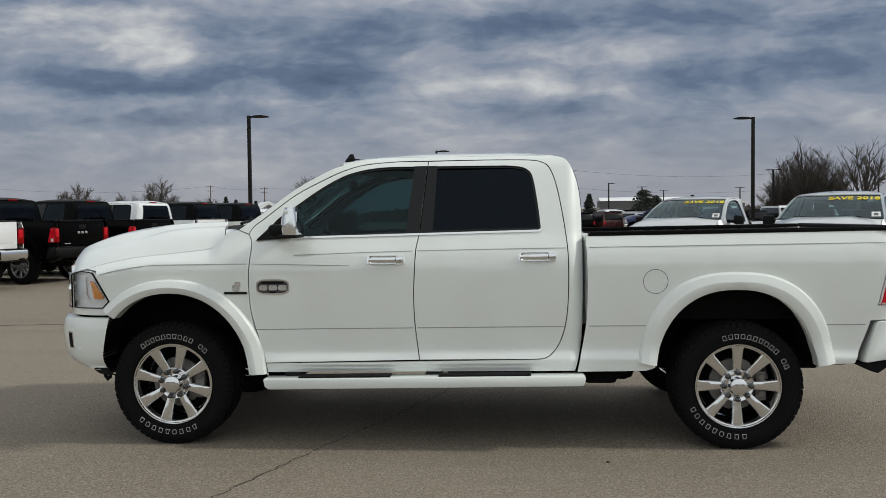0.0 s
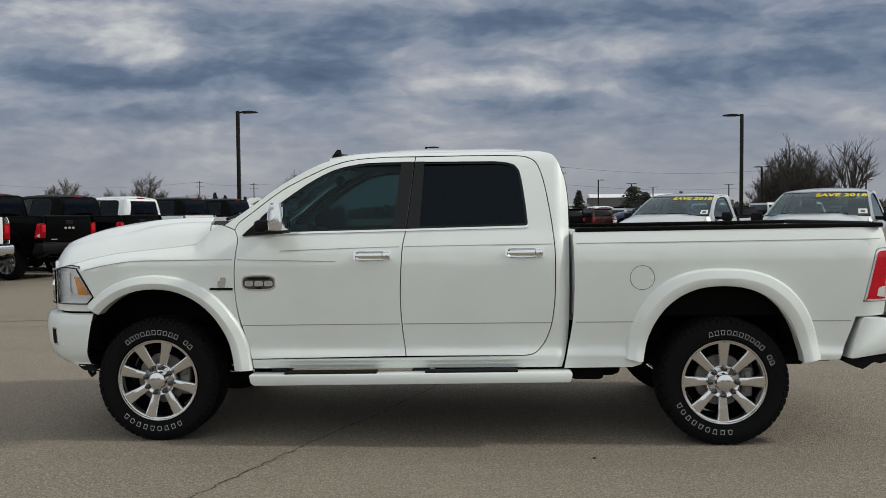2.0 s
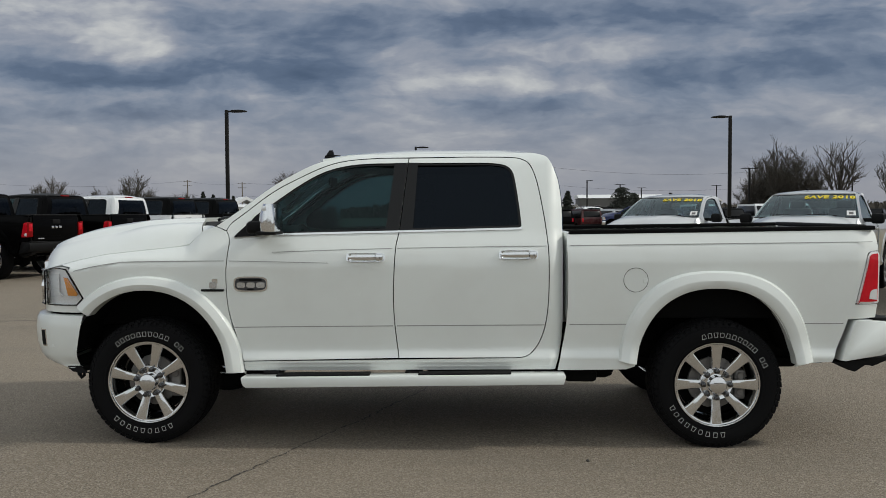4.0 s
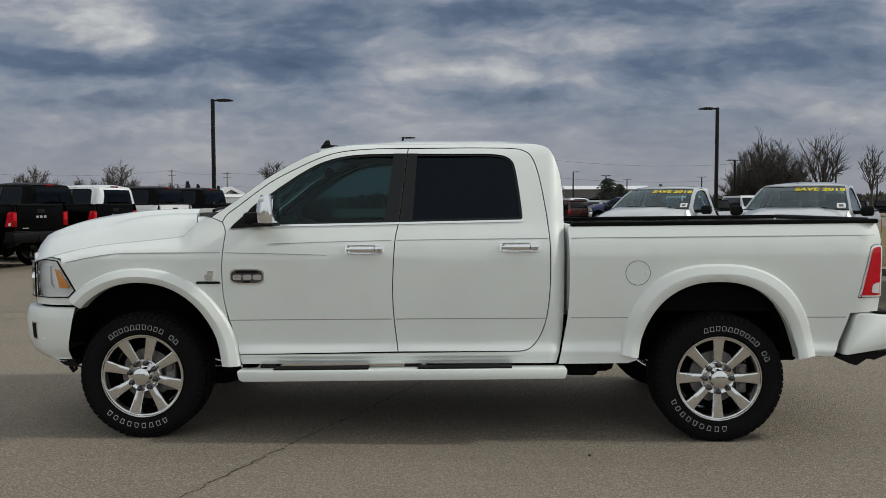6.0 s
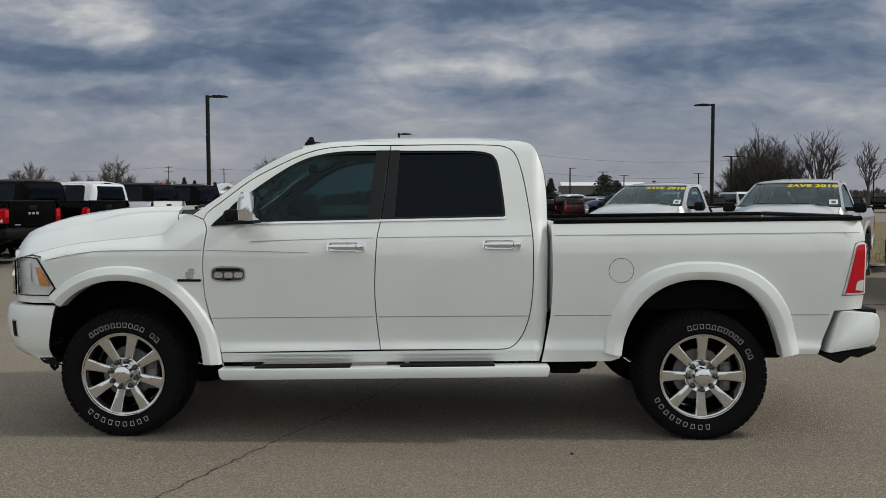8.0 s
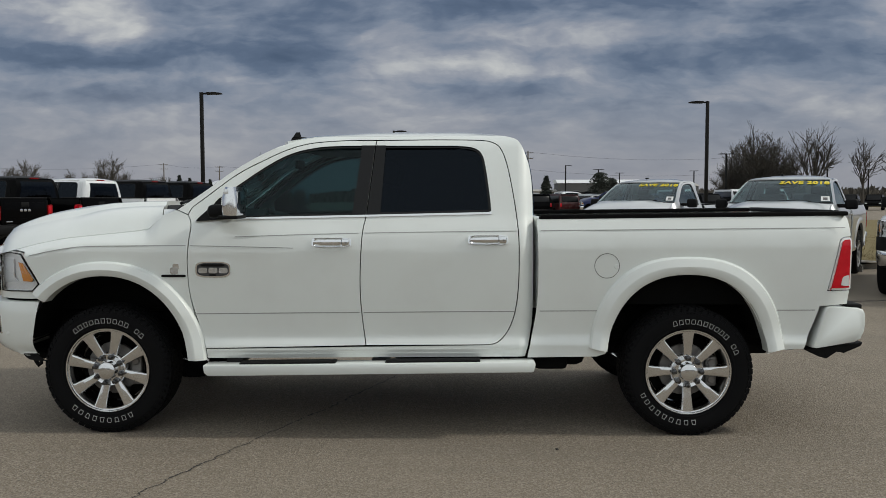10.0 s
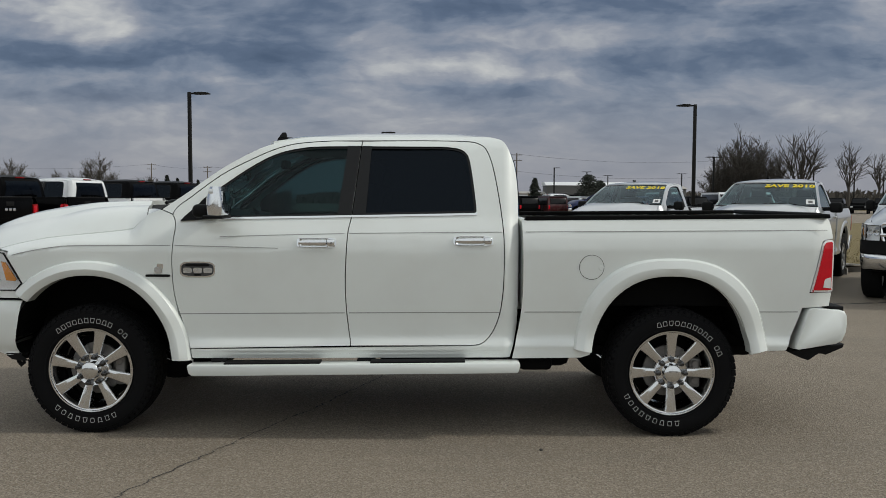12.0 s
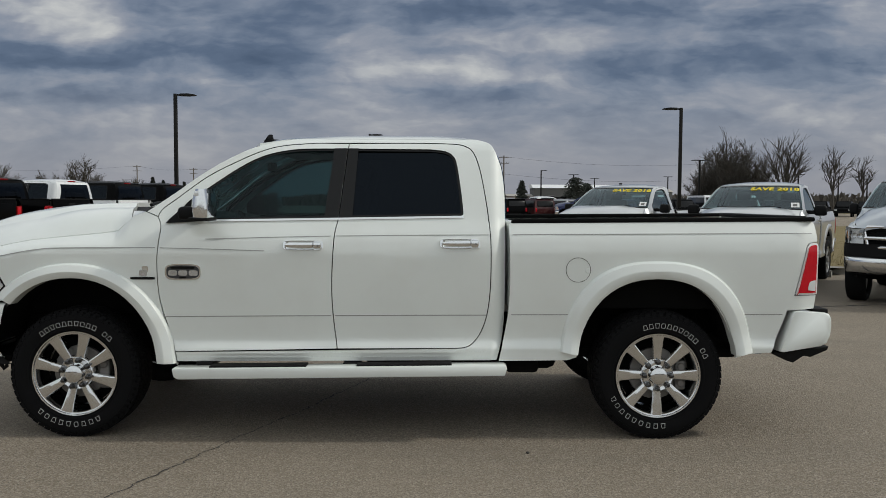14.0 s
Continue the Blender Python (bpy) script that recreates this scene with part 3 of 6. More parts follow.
        disc = lathe([(0.0001, 0.075), (0.10, 0.075), (0.105, 0.085), (0.17, 0.085), (0.172, 0.090), (0.172, 0.105), (0.0001, 0.11)], 40)
        part("brake_disc", disc, STEEL, wheel)
        part("backing_plate", lathe([(0.0001, 0.14), (0.225, 0.14), (0.228, 0.15), (0.0001, 0.155)], 32), DARK, wheel)
        caliper = box((0.165, 0.095, -0.01), (0.075, 0.075, 0.20), 0.018, None, 3)
        for z in (-0.06, 0.05):
            add_lathe(caliper, [(0.0001, 0.045), (0.020, 0.045), (0.026, 0.052), (0.026, 0.08)], 14, "y", (0.165, 0, z))
        part("brake_caliper", caliper, STEEL, wheel)
        nut = lathe([(0.0001, -0.026), (0.007, -0.0255), (0.013, -0.020), (0.0155, 0.004), (0.019, 0.006), (0.019, 0.024)], 12)
        first = None
        for i in range(8):
            a = i * math.pi / 4 + phase
            place = Matrix.Translation((0.087 * math.cos(a), 0, 0.087 * math.sin(a)))
            if first is None:
                first = part("lug_nut", nut, DARK_CHROME, wheel)
                first.matrix_basis = place
            else:
                clone(first, wheel, place)
        part("hub_cap", lathe([(0.060, 0.024), (0.059, -0.020), (0.056, -0.028), (0.050, -0.033), (0.035, -0.038), (0.018, -0.0405), (0.0001, -0.041)], 40), ALLOY, wheel)
        part("emblem", box((0, -0.0385, 0.016), (0.060, 0.004, 0.008), 0.0015), STEEL, wheel)
    else:
        part("hub_cap", lathe([(0.062, 0.012), (0.060, -0.022), (0.0001, -0.03)], 18), rim_mat, wheel)
    return wheel


join_fast = []


def merge(bm):
    """Joins all waiting small pieces into one mesh."""
    verts, faces = [], []
    for b in join_fast:
        base = len(verts)
        b.verts.index_update()
        verts += [v.co.copy() for v in b.verts]
        faces += [[base + v.index for v in f.verts] for f in b.faces]
        b.free()
    join_fast.clear()
    me = bpy.data.meshes.new("merging")
    me.from_pydata(verts, [], faces)
    bm.from_mesh(me)
    bpy.data.meshes.remove(me)


def lifted(pts):
    """The upper cab, raised a little towards the roof."""
    return [(x, z + 0.021 * ease(z, 1.44, 1.86)) for x, z in pts]


PILLAR = [(-1.44, 1.472), (-1.27, 1.593), (-1.08, 1.737), (-0.89, 1.850), (-0.73, 1.918), (-0.56, 1.954)]


def windscreen_at(u, v):
    """A point of the windscreen: u from its foot to its top, v across, the left edge at -1."""
    k = min(3.999, u * 4)
    i = int(k)
    a, b = PILLAR[i], PILLAR[i + 1]
    x, z = a[0] + (b[0] - a[0]) * (k - i), a[1] + (b[1] - a[1]) * (k - i)
    y = flank(x, z) + 0.012
    return (x - 0.01 - (0.14 - 0.03 * u) * (1 - v * v), y * -v, z - 0.006 + 0.016 * u * (1 - v * v))


def pickup(m, name, label, paint_mat, cab="crew", fine=False, bed_paint=None, make="a", group="", rear_glass=None, side_glass=None, valance=None, lower=None):
    """A full-size pickup. cab: crew or regular; bed_paint: a bed of another colour; make: a or b, the style of the lamps and grille."""
    bed_paint = bed_paint or paint_mat
    rear_glass, side_glass = rear_glass or PANE_DARK, side_glass or PANE_FRONT
    truck = thing(name, m, label, "pickup truck", group)
    step = 0.075 if fine else 0.16
    gap = 0.0032
    s = 0.0 if cab == "crew" else -0.78          # how far the cab's back moves
    e = 0.0 if cab == "crew" else -0.83          # how far the tail moves
    fx, rx = -1.90, 1.86 + (0.0 if cab == "crew" else -0.74)
    cs = 1.0 if cab == "crew" else 0.0

    # wheels and what is under the body
    rim_mat = ALLOY if fine else DULL_ALLOY
    near = build_wheel(truck, pose(-1.90, -0.97, 0.418), fine, radians(31), rim_mat=rim_mat)
    place_far = lambda x: Matrix.Translation((x, 0.97, 0.418)) @ Matrix.Rotation(math.pi, 4, "Z")
    back_near = build_wheel(truck, pose(rx + 0.04, -0.97, 0.418), fine, 0.0, rim_mat=rim_mat, turned=radians(-21))
    for first, mat_w in ((near, place_far(-1.90)), (back_near, place_far(rx + 0.04))):
        w2 = clone(first, truck, mat_w)
        for c in first.children:
            clone(c, w2, c.matrix_basis)
    for x in (-1.90, rx + 0.04):
        part("axle", tube([(x, -0.75, 0.40), (x, -0.2, 0.40), (x, 0.2, 0.40), (x, 0.75, 0.40)], [0.05, 0.06, 0.06, 0.05], 10), DARK, truck)
    part("differential", lathe([(0.03, -0.16), (0.13, -0.12), (0.17, 0.0), (0.13, 0.12), (0.03, 0.16)], 16, "x", (rx + 0.04, 0, 0.40)), DARK, truck)
    for y in (-0.50, 0.50):
        part("frame_rail", box(((-2.5 + 2.75 + e) / 2, y, 0.56), (5.25 + e, 0.09, 0.15), 0.01), DARK, truck)
    part("floor_pan", box((-0.2 + s / 2, 0, 0.62), (2.3 + s, 1.72, 0.06), 0.02), DARK, truck)
    if fine:
        part("fuel_tank", box((0.62, -0.55, 0.52), (1.3, 0.42, 0.22), 0.06), DARK, truck)
        part("driveshaft", tube([(-0.6, 0.0, 0.48), (rx, 0.0, 0.42)], 0.045, 10), DARK, truck)
        part("exhaust_pipe", tube([(-0.9, 0.35, 0.47), (0.9, 0.42, 0.47), (1.5, 0.66, 0.62), (2.2, 0.66, 0.62), (2.7, 0.85, 0.50)], 0.05, 10), STEEL, truck)
        part("leaf_spring", box((rx + 0.04, -0.55, 0.50), (1.3, 0.07, 0.07), 0.02), DARK, truck)
        part("leaf_spring", box((rx + 0.04, 0.55, 0.50), (1.3, 0.07, 0.07), 0.02), DARK, truck)
        part("shock_absorber", tube([(rx - 0.22, -0.6, 0.38), (rx - 0.32, -0.5, 0.75)], 0.035, 10), DARK, truck)
        part("spare_tyre", lathe([(0.20, 0.50), (0.36, 0.50), (0.39, 0.55), (0.39, 0.65), (0.36, 0.70), (0.20, 0.70)], 28, "z", (2.42, 0, 0.05), True), RUBBER, truck)
        part("bracket", box((1.02, -0.80, 0.46), (0.22, 0.20, 0.09), 0.03), DARK, truck)
    for cx in (fx, rx):
        for sgn in (-1, 1):
            line = arch_line(cx, 0.44, 0.56, 0.63, 0.60, 16)
            b = grid(range(len(line)), (-0.955, -0.60, -0.50), lambda i, y: (line[i][0], y * (-sgn), line[i][1] + 0.0))
            part("wheel_liner", b, DARK, truck)
            part("wheel_liner_wall", prism(arch_line(cx, 0.44, 0.56, 0.63, 0.50, 16), sgn * 0.47, sgn * 0.51), DARK, truck)

    # front fender
    arch_f = arch_line(fx, 0.42, 0.555, 0.635, 0.485)[::-1]
    keep = [p for p in arch_f if p[0] > -2.31]
    fender = curve([(-2.60, 1.198), (-2.56, 1.208), (-2.41, 1.244), (-2.22, 1.281), (-2.02, 1.303), (-1.83, 1.321), (-1.72, 1.333), (-1.65, 1.342)], [(-1.65, 1.342), (-1.625, 1.356), (-1.548, 1.432), (-1.53, 1.445)],
                   [(-1.53, 1.445), (-1.44, 1.472)],
                   [(-1.44, 1.472), (-1.362, 1.44)], [(-1.362, 1.44), (-1.335, 1.373), (-1.342, 1.26), (-1.35, 1.116), (-1.332, 0.89), (-1.245, 0.52), (-1.235, 0.49)],
                   keep, [keep[-1], (-2.34, 0.889)], [(-2.34, 0.889), (-2.385, 0.905)], [(-2.385, 0.905), (-2.328, 0.975)], [(-2.328, 0.975), (-2.452, 1.194)], [(-2.452, 1.194), (-2.60, 1.205)], n=4)
    both_sides("front_fender", sheet(inset(fender, gap), fender_skin, step * 0.45 if fine else step), paint_mat, truck)
    both_sides("flare", flare(fx, 0.42, (0.67, 0.72), (0.55, 0.625), 0.485, lambda x, z: fender_skin(x, min(z, 1.2)), 0.05 if fine else 0.02, 0.90), lower or paint_mat, truck)

    # hood and cowl
    def hood_at(u, v):
        x0, x1 = -1.70 + 0.15 * v * v, -2.985 + 0.25 * v ** 2
        x = x0 + (x1 - x0) * u
        half = 0.872 - 0.40 * max(0.0, -2.15 - x) ** 2
        z0, z1 = lerp(x, SEAM_X, SEAM_Z) + 0.003, soft_lerp(x, HOOD_X, HOOD_Z, 0.06)
        bulge = 0.026 * ease(1 - abs(v), 0.40, 0.46) * ease(x, -2.95, -2.5)
        return (x, v * (half - 0.006), z0 + max(0, z1 - z0) * (1 - abs(v) ** (3.0 + 5.0 * ease(x, -2.3, -1.75))) + bulge - 0.10 * max(0.0, (u - 0.90) / 0.10) ** 2.2 * (1 - 0.6 * v * v))
    part("hood", grid(steps(0, 1, 26 if fine else 12), steps(-1, 1, 36 if fine else 18), hood_at, (0, 0, -0.03)), paint_mat, truck, "domed hood")
    def cap_at(u, k):
        x = -2.575 - 0.155 * u
        xe, ye, ze = hood_at(min(1.0, (x + 1.55) / -1.185), -1)
        y0, z0 = -1 + 0.012 + nose(x), lerp(x, (-2.73, -2.655, -2.56), (1.150, 1.179, 1.197))
        return (x, y0 + (ye + 0.004 - y0) * k, z0 + (ze - 0.004 - z0) * k ** 0.7)
    nose_cap = grid(steps(0, 1, 8), steps(0, 1, 5), cap_at)
    both_sides("fender_nose", nose_cap, paint_mat, truck)
    part("engine_bay", box((-2.06, 0, 0.98), (0.9, 1.2, 0.45), 0.05), DARK, truck)
    pillar, screen_at = PILLAR, windscreen_at
    pane = part("windscreen", grid(steps(0, 1, 12), steps(-1, 1, 18), screen_at), PANE_CLEAR, truck)
    pane.visible_shadow = False
    frit = bmesh.new()
    for u in (0.0, 1.0):
        rows = grid([0, 1], steps(-1, 1, 18), lambda a, v, u=u: Vector(screen_at(abs(u - 0.05 * a), v)) + Vector((-0.003, 0, 0.003)))
        join(frit, rows)
    part("windscreen_border", frit, GLOSS_BLACK, truck)
    def corner_at(u, v):
        a, b = Vector(hood_at(0, v)) + Vector((0.006, 0, -0.003)), Vector(screen_at(0.0, v)) + Vector((0, 0, 0.003))
        return a.lerp(b, u) + Vector((0, 0, 0.004 * math.sin(math.pi * u)))
    both_sides("cowl_corner", grid(steps(0, 1, 5), steps(-1, -0.84, 5), corner_at, (0, 0, -0.02)), paint_mat, truck)
    part("cowl", grid(steps(0, 1, 4), steps(-0.86, 0.86, 16), lambda u, v: (
        hood_at(0, v)[0] * (1 - u) + screen_at(0.03, v)[0] * u, (hood_at(0, v)[1] - 0.02 * v) * (1 - u) + screen_at(0.03, v)[1] * u - 0.0, (hood_at(0, v)[2] - 0.03) * (1 - u) + (screen_at(0.0, v)[2] - 0.01) * u - 0.02 * math.sin(u * 3.14)), (0, 0, -0.03)), BLACK, truck)
    for y0, y1 in ((-0.62, 0.02), (0.05, 0.66)):
        a, b = Vector(screen_at(0.05, y0)), Vector(screen_at(0.09, y1))
        up = Vector((-0.03, 0, 0.022))
        part("wiper", tube([a + up, a.lerp(b, 0.35) + up * 1.35, a.lerp(b, 0.7) + up * 1.2, b + up * 0.7], [0.012, 0.010, 0.009, 0.006], 6), BLACK, truck)

    # cab
    roof_z = 1.967
    dx = s
    door_top = [(-1.362, 1.44), (-1.335, 1.488), (-1.25, 1.552), (-1.06, 1.690), (-0.87, 1.788), (-0.71, 1.858), (-0.56, 1.896), (-0.34, 1.913)]
    door_top = lifted(door_top)
    if cab == "crew":
        door_back = [(0.26, 1.916), (0.55, 1.911), (0.645, 1.892), (0.695, 1.846), (0.735, 1.735), (0.77, 1.555), (0.79, 1.405), (0.80, 1.26), (0.80, 1.04), (0.79, 0.894), (0.77, 0.784), (0.735, 0.692), (0.69, 0.632), (0.64, 0.603), (0.57, 0.596)]
    else:
        door_back = [(-0.22, 1.916), (-0.15, 1.89), (-0.115, 1.80), (-0.095, 1.55), (-0.085, 1.40), (-0.085, 1.04), (-0.10, 0.80), (-0.15, 0.66), (-0.24, 0.603), (-0.32, 0.594)]
    door_back = lifted(door_back)
    door_low = [door_back[-1], (-1.238, 0.567)]
    door_front = [(-1.238, 0.567), (-1.332, 0.89), (-1.35, 1.116), (-1.342, 1.26), (-1.335, 1.373), (-1.362, 1.44)]
    back = [(0.845, 0.515), (0.884, 0.668), (0.897, 0.816), (0.90, 1.04), (0.90, 1.22), (0.90, 1.40), (0.90, 1.605), (0.885, 1.748), (0.862, 1.828), (0.832, 1.90), (0.795, 1.944), (0.72, roof_z)]
    back = [(x + dx, z) for x, z in back]

    def cab_skin(x, z):
        return flank(x, z) + 0.10 * ease(x, 0.80 + dx, 0.96 + dx) ** 1.2
    shell = curve(door_top, [door_top[-1], door_back[0]], door_back, door_low, [(-1.238, 0.567), (-1.232, 0.50)], [(-1.232, 0.50), back[0]], back, [back[-1], (-0.50, roof_z)], [(-0.50, roof_z)] + pillar[::-1][1:], [pillar[0], door_top[0]])
    both_sides("cab_side", sheet(inset(shell, gap), cab_skin, step * 0.45 if fine else step), paint_mat, truck)

    def roof_at(u, v):
        x = -0.74 + (0.76 + dx + 0.74) * u
        side_x = max(-0.73, min(0.745 + dx, x))
        ze = lerp(side_x, (-0.73, -0.56, -0.4, 0.6 + dx, 0.72 + dx, 0.745 + dx), (1.931, 1.961, roof_z, roof_z, roof_z, 1.952))
        half = -cab_skin(side_x, ze) - 0.001
        zc = lerp(x, (-0.74, -0.55, -0.2, 0.45 + dx, 0.68 + dx, 0.76 + dx), (1.943, 1.996, 2.022, 2.022, 2.002, 1.957))
        r = abs(v) ** 3.0
        front = -0.13 * (1 - v * v) * (1 - ease(u, 0, 0.35))
        return (x + front, v * half, zc + (ze - zc) * r)
    part("roof", grid(steps(0, 1, 26 if fine else 12), steps(-1, 1, 28 if fine else 14), roof_at, (0, 0, -0.02)), paint_mat, truck)
    xb = 0.90 + dx

    def back_at(u, v):
        z = 0.52 + (1.93 - 0.52) * u
        x = lerp(z, [p[1] for p in back], [p[0] for p in back])
        return (x - 0.004 + 0.03 * (1 - v ** 4), v * (-cab_skin(x, z) - 0.018), z)
    rows = steps(0, 1, 20)
    back_panel = grid(rows, steps(-1, 1, 12), back_at)
    z_low, z_high = 0.52 + 1.41 * 0.65, 0.52 + 1.41 * 0.95
    bmesh.ops.delete(back_panel, geom=[f for f in back_panel.faces if z_low < f.calc_center_median().z < z_high and abs(f.calc_center_median().y) < 0.80 * abs(cab_skin(xb - 0.03, f.calc_center_median().z))], context="FACES")
    part("cab_back", back_panel, paint_mat, truck)
    rear_pane = grid(steps(0.645, 0.955, 6), steps(-0.85, 0.85, 10), lambda u, v: Vector(back_at(u, v)) + Vector((0.006, 0, 0)))
    pane = part("rear_window", rear_pane, rear_glass, truck, "rear window pane")
    pane.visible_shadow = False
    part("brake_lamp", box((lerp(1.925, [p[1] for p in back], [p[0] for p in back]) - 0.02, 0, 1.955), (0.05, 0.32, 0.035), 0.012), RED_DARK, truck)

    # doors, with their window openings
    split = lifted([(-0.14, 1.912), (-0.165, 1.66), (-0.19, 1.443), (-0.21, 1.333), (-0.222, 1.149), (-0.227, 1.0), (-0.222, 0.853), (-0.208, 0.704), (-0.192, 0.59)])
    if cab == "crew":
        front_door = curve(door_top, [door_top[-1], split[0]], split, [split[-1], (-1.238, 0.567)], door_front)
        opening = curve(lifted([(-1.20, 1.44), (-1.19, 1.52), (-1.04, 1.629), (-0.86, 1.747), (-0.71, 1.822), (-0.56, 1.860), (-0.41, 1.874), (-0.151, 1.876)]), [(-0.151, 1.897), (-0.198, 1.435)], [(-0.198, 1.435), (-1.20, 1.41)], [(-1.20, 1.41), (-1.20, 1.44)])
        along = [p for p in curve(split, n=8) if 1.440 < p[1] < 1.892]
        trim = [(-0.235, 1.899), (along[0][0] - 0.001, 1.899)] + [(x - 0.0035, z) for x, z in along] + [(-0.196, 1.436), (-0.285, 1.433)]
        doors = [("front_door", front_door, opening, side_glass)]
        rear_door = curve([split[0], door_back[0]], door_back, [door_back[-1], split[-1]], split[::-1])
        rear_open = curve([(-0.130, 1.897), (0.40, 1.895)], lifted([(0.40, 1.874), (0.50, 1.862), (0.555, 1.832), (0.582, 1.772), (0.607, 1.62), (0.622, 1.49), (0.620, 1.462), (0.60, 1.453)]), [(0.60, 1.453), (-0.180, 1.436)], [(-0.180, 1.436), (-0.130, 1.897)])
        doors.append(("rear_door", rear_door, rear_open, rear_glass))
        trims = [trim, [(along[0][0] + 0.006, 1.899), (-0.075, 1.899), (-0.10, 1.439), (-0.186, 1.437)] + [(x + 0.0035, z) for x, z in along[::-1]]]
        handles = [(-0.41, 1.262), (0.60, 1.277)]
        belt = [(-1.03, 1.416), (-0.2, 1.432), (0.625, 1.449)]
    else:
        front_door = curve(door_top, [door_top[-1], door_back[0]], door_back, door_low, door_front)
        opening = curve(lifted([(-1.20, 1.44), (-1.19, 1.52), (-1.04, 1.629), (-0.86, 1.747), (-0.71, 1.822), (-0.56, 1.860), (-0.41, 1.874), (-0.26, 1.872), (-0.19, 1.82), (-0.17, 1.60)]) + [(-0.165, 1.46)], [(-0.165, 1.46), (-0.20, 1.435)], [(-0.20, 1.435), (-1.20, 1.41)], [(-1.20, 1.41), (-1.20, 1.44)])
        doors = [("front_door", front_door, opening, side_glass)]
        trims, handles, belt = [], [(-0.25, 1.262)], [(-1.03, 1.416), (-0.18, 1.434)]
    for (nm, loop, hole, pane_mat) in doors:
        bm = sheet(inset(loop, gap), flank, step, [hole], 0.03, "fold" if fine else "xz")
        for b, far in ((flipped(bm), True), (bm, False)):
            door = part(nm, b, paint_mat, truck)
            g = sheet(inset(hole, -0.004), lambda x, z: flank(x, z) + 0.014, 0.2, (), 0.004)
            g = flipped(g) if far else g
            pane = part("window", g, pane_mat, door)
            pane.visible_shadow = False
            rim = sheet(inset(hole, -0.003), lambda x, z: flank(x, z) + 0.008, 0.2, [inset(hole, 0.016)], 0.012)
            part("window_seal", flipped(rim) if far else rim, GLOSS_BLACK, door)
            k = 0 if nm == "front_door" else 1
            if k < len(trims):
                t = sheet(trims[k], lambda x, z: flank(x, z) - 0.003, 0.3, (), 0.02)
                part("pillar_trim", flipped(t) if far else t, GLOSS_BLACK, door, "black pillar trim")
            hx, hz = handles[k]
            hy = flank(hx, hz)
            sg = -1 if far else 1
            if fine:
                loop_h = [(hx + math.copysign(abs(math.cos(t)) ** 0.32, math.cos(t)) * 0.128, hz + math.copysign(abs(math.sin(t)) ** 0.45, math.sin(t)) * 0.030) for t in steps(0, 2 * math.pi, 40)[:-1]]
                cup = sheet(loop_h, lambda x, z: flank(x, z) - 0.012 + 0.020 * ease(1 - max(abs(x - hx + 0.02) / 0.10, abs(z - hz) / 0.026), 0.0, 0.35), 0.012, (), 0.014)
                cup = flipped(cup) if far else cup
            else:
                cup = box((hx, (hy + 0.004) * sg, hz), (0.235, 0.016, 0.062), 0.006, None, 2)
            grip_mat = CHROME if fine else (BLACK if lower else paint_mat)
            handle = part("door_handle", cup, grip_mat, door, "chrome handle" if fine else "")
            if fine:
                bar = bmesh.new()
                rings = []
                for k_ in range(15):
                    u = k_ / 14
                    xk, bow = hx - 0.112 + 0.178 * u, 0.030 + 0.014 * math.sin(math.pi * u)
                    hgt = 0.019 * (1 - 0.55 * (1 - u) ** 6)
                    rings.append([bar.verts.new((xk, (hy - bow - 0.011 * math.copysign(abs(math.cos(t)) ** 0.6, math.cos(t))) * sg, hz + 0.002 + hgt * math.copysign(abs(math.sin(t)) ** 0.6, math.sin(t)))) for t in steps(0, 2 * math.pi, 14)[:-1]])
                for ra, rb in zip(rings, rings[1:]):
                    for k_ in range(len(ra)):
                        bar.faces.new((ra[k_], ra[(k_ + 1) % len(ra)], rb[(k_ + 1) % len(ra)], rb[k_]))
                bar.faces.new(rings[0]), bar.faces.new(rings[-1][::-1])
                part("grip", bar, grip_mat, handle)
                part("lock_cap", box((hx + 0.094, (hy - 0.026) * sg, hz + 0.001), (0.054, 0.040, 0.048), 0.014, None, 3), grip_mat, handle)
            else:
                part("grip", box((hx - 0.02, (hy - 0.036) * sg, hz + 0.002), (0.20, 0.022, 0.040), 0.010, None, 3), grip_mat, handle)
            if fine:
                part("lock", lathe([(0.0001, -0.004), (0.006, -0.004), (0.006, 0.004)], 12, "y", (hx + 0.10, (hy - 0.048) * sg, hz)), STEEL, handle)
    strip = ribbon(belt, lambda x, z: flank(x, z), 0.013 if fine else 0.02, 0.008)
    both_sides("belt_molding", strip, CHROME if fine else GLOSS_BLACK, truck, "chrome strip below the windows" if fine else "")
    # jamb sheet coloured black so that the door gaps read as shade
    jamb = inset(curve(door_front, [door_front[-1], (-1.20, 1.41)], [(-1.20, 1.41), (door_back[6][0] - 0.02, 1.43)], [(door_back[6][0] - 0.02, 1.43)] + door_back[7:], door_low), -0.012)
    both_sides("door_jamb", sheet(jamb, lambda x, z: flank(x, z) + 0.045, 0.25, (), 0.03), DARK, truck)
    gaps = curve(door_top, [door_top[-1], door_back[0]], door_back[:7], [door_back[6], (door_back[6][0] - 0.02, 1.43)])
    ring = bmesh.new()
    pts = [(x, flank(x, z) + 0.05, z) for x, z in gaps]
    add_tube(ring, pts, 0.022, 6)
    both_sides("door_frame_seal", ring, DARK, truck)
    if cab == "crew":
        both_sides("inner_pillar", tube([(-0.15, flank(-0.15, 1.90) + 0.06, 1.90), (-0.20, flank(-0.2, 1.43) + 0.06, 1.43)], 0.045, 8), DARK, truck)

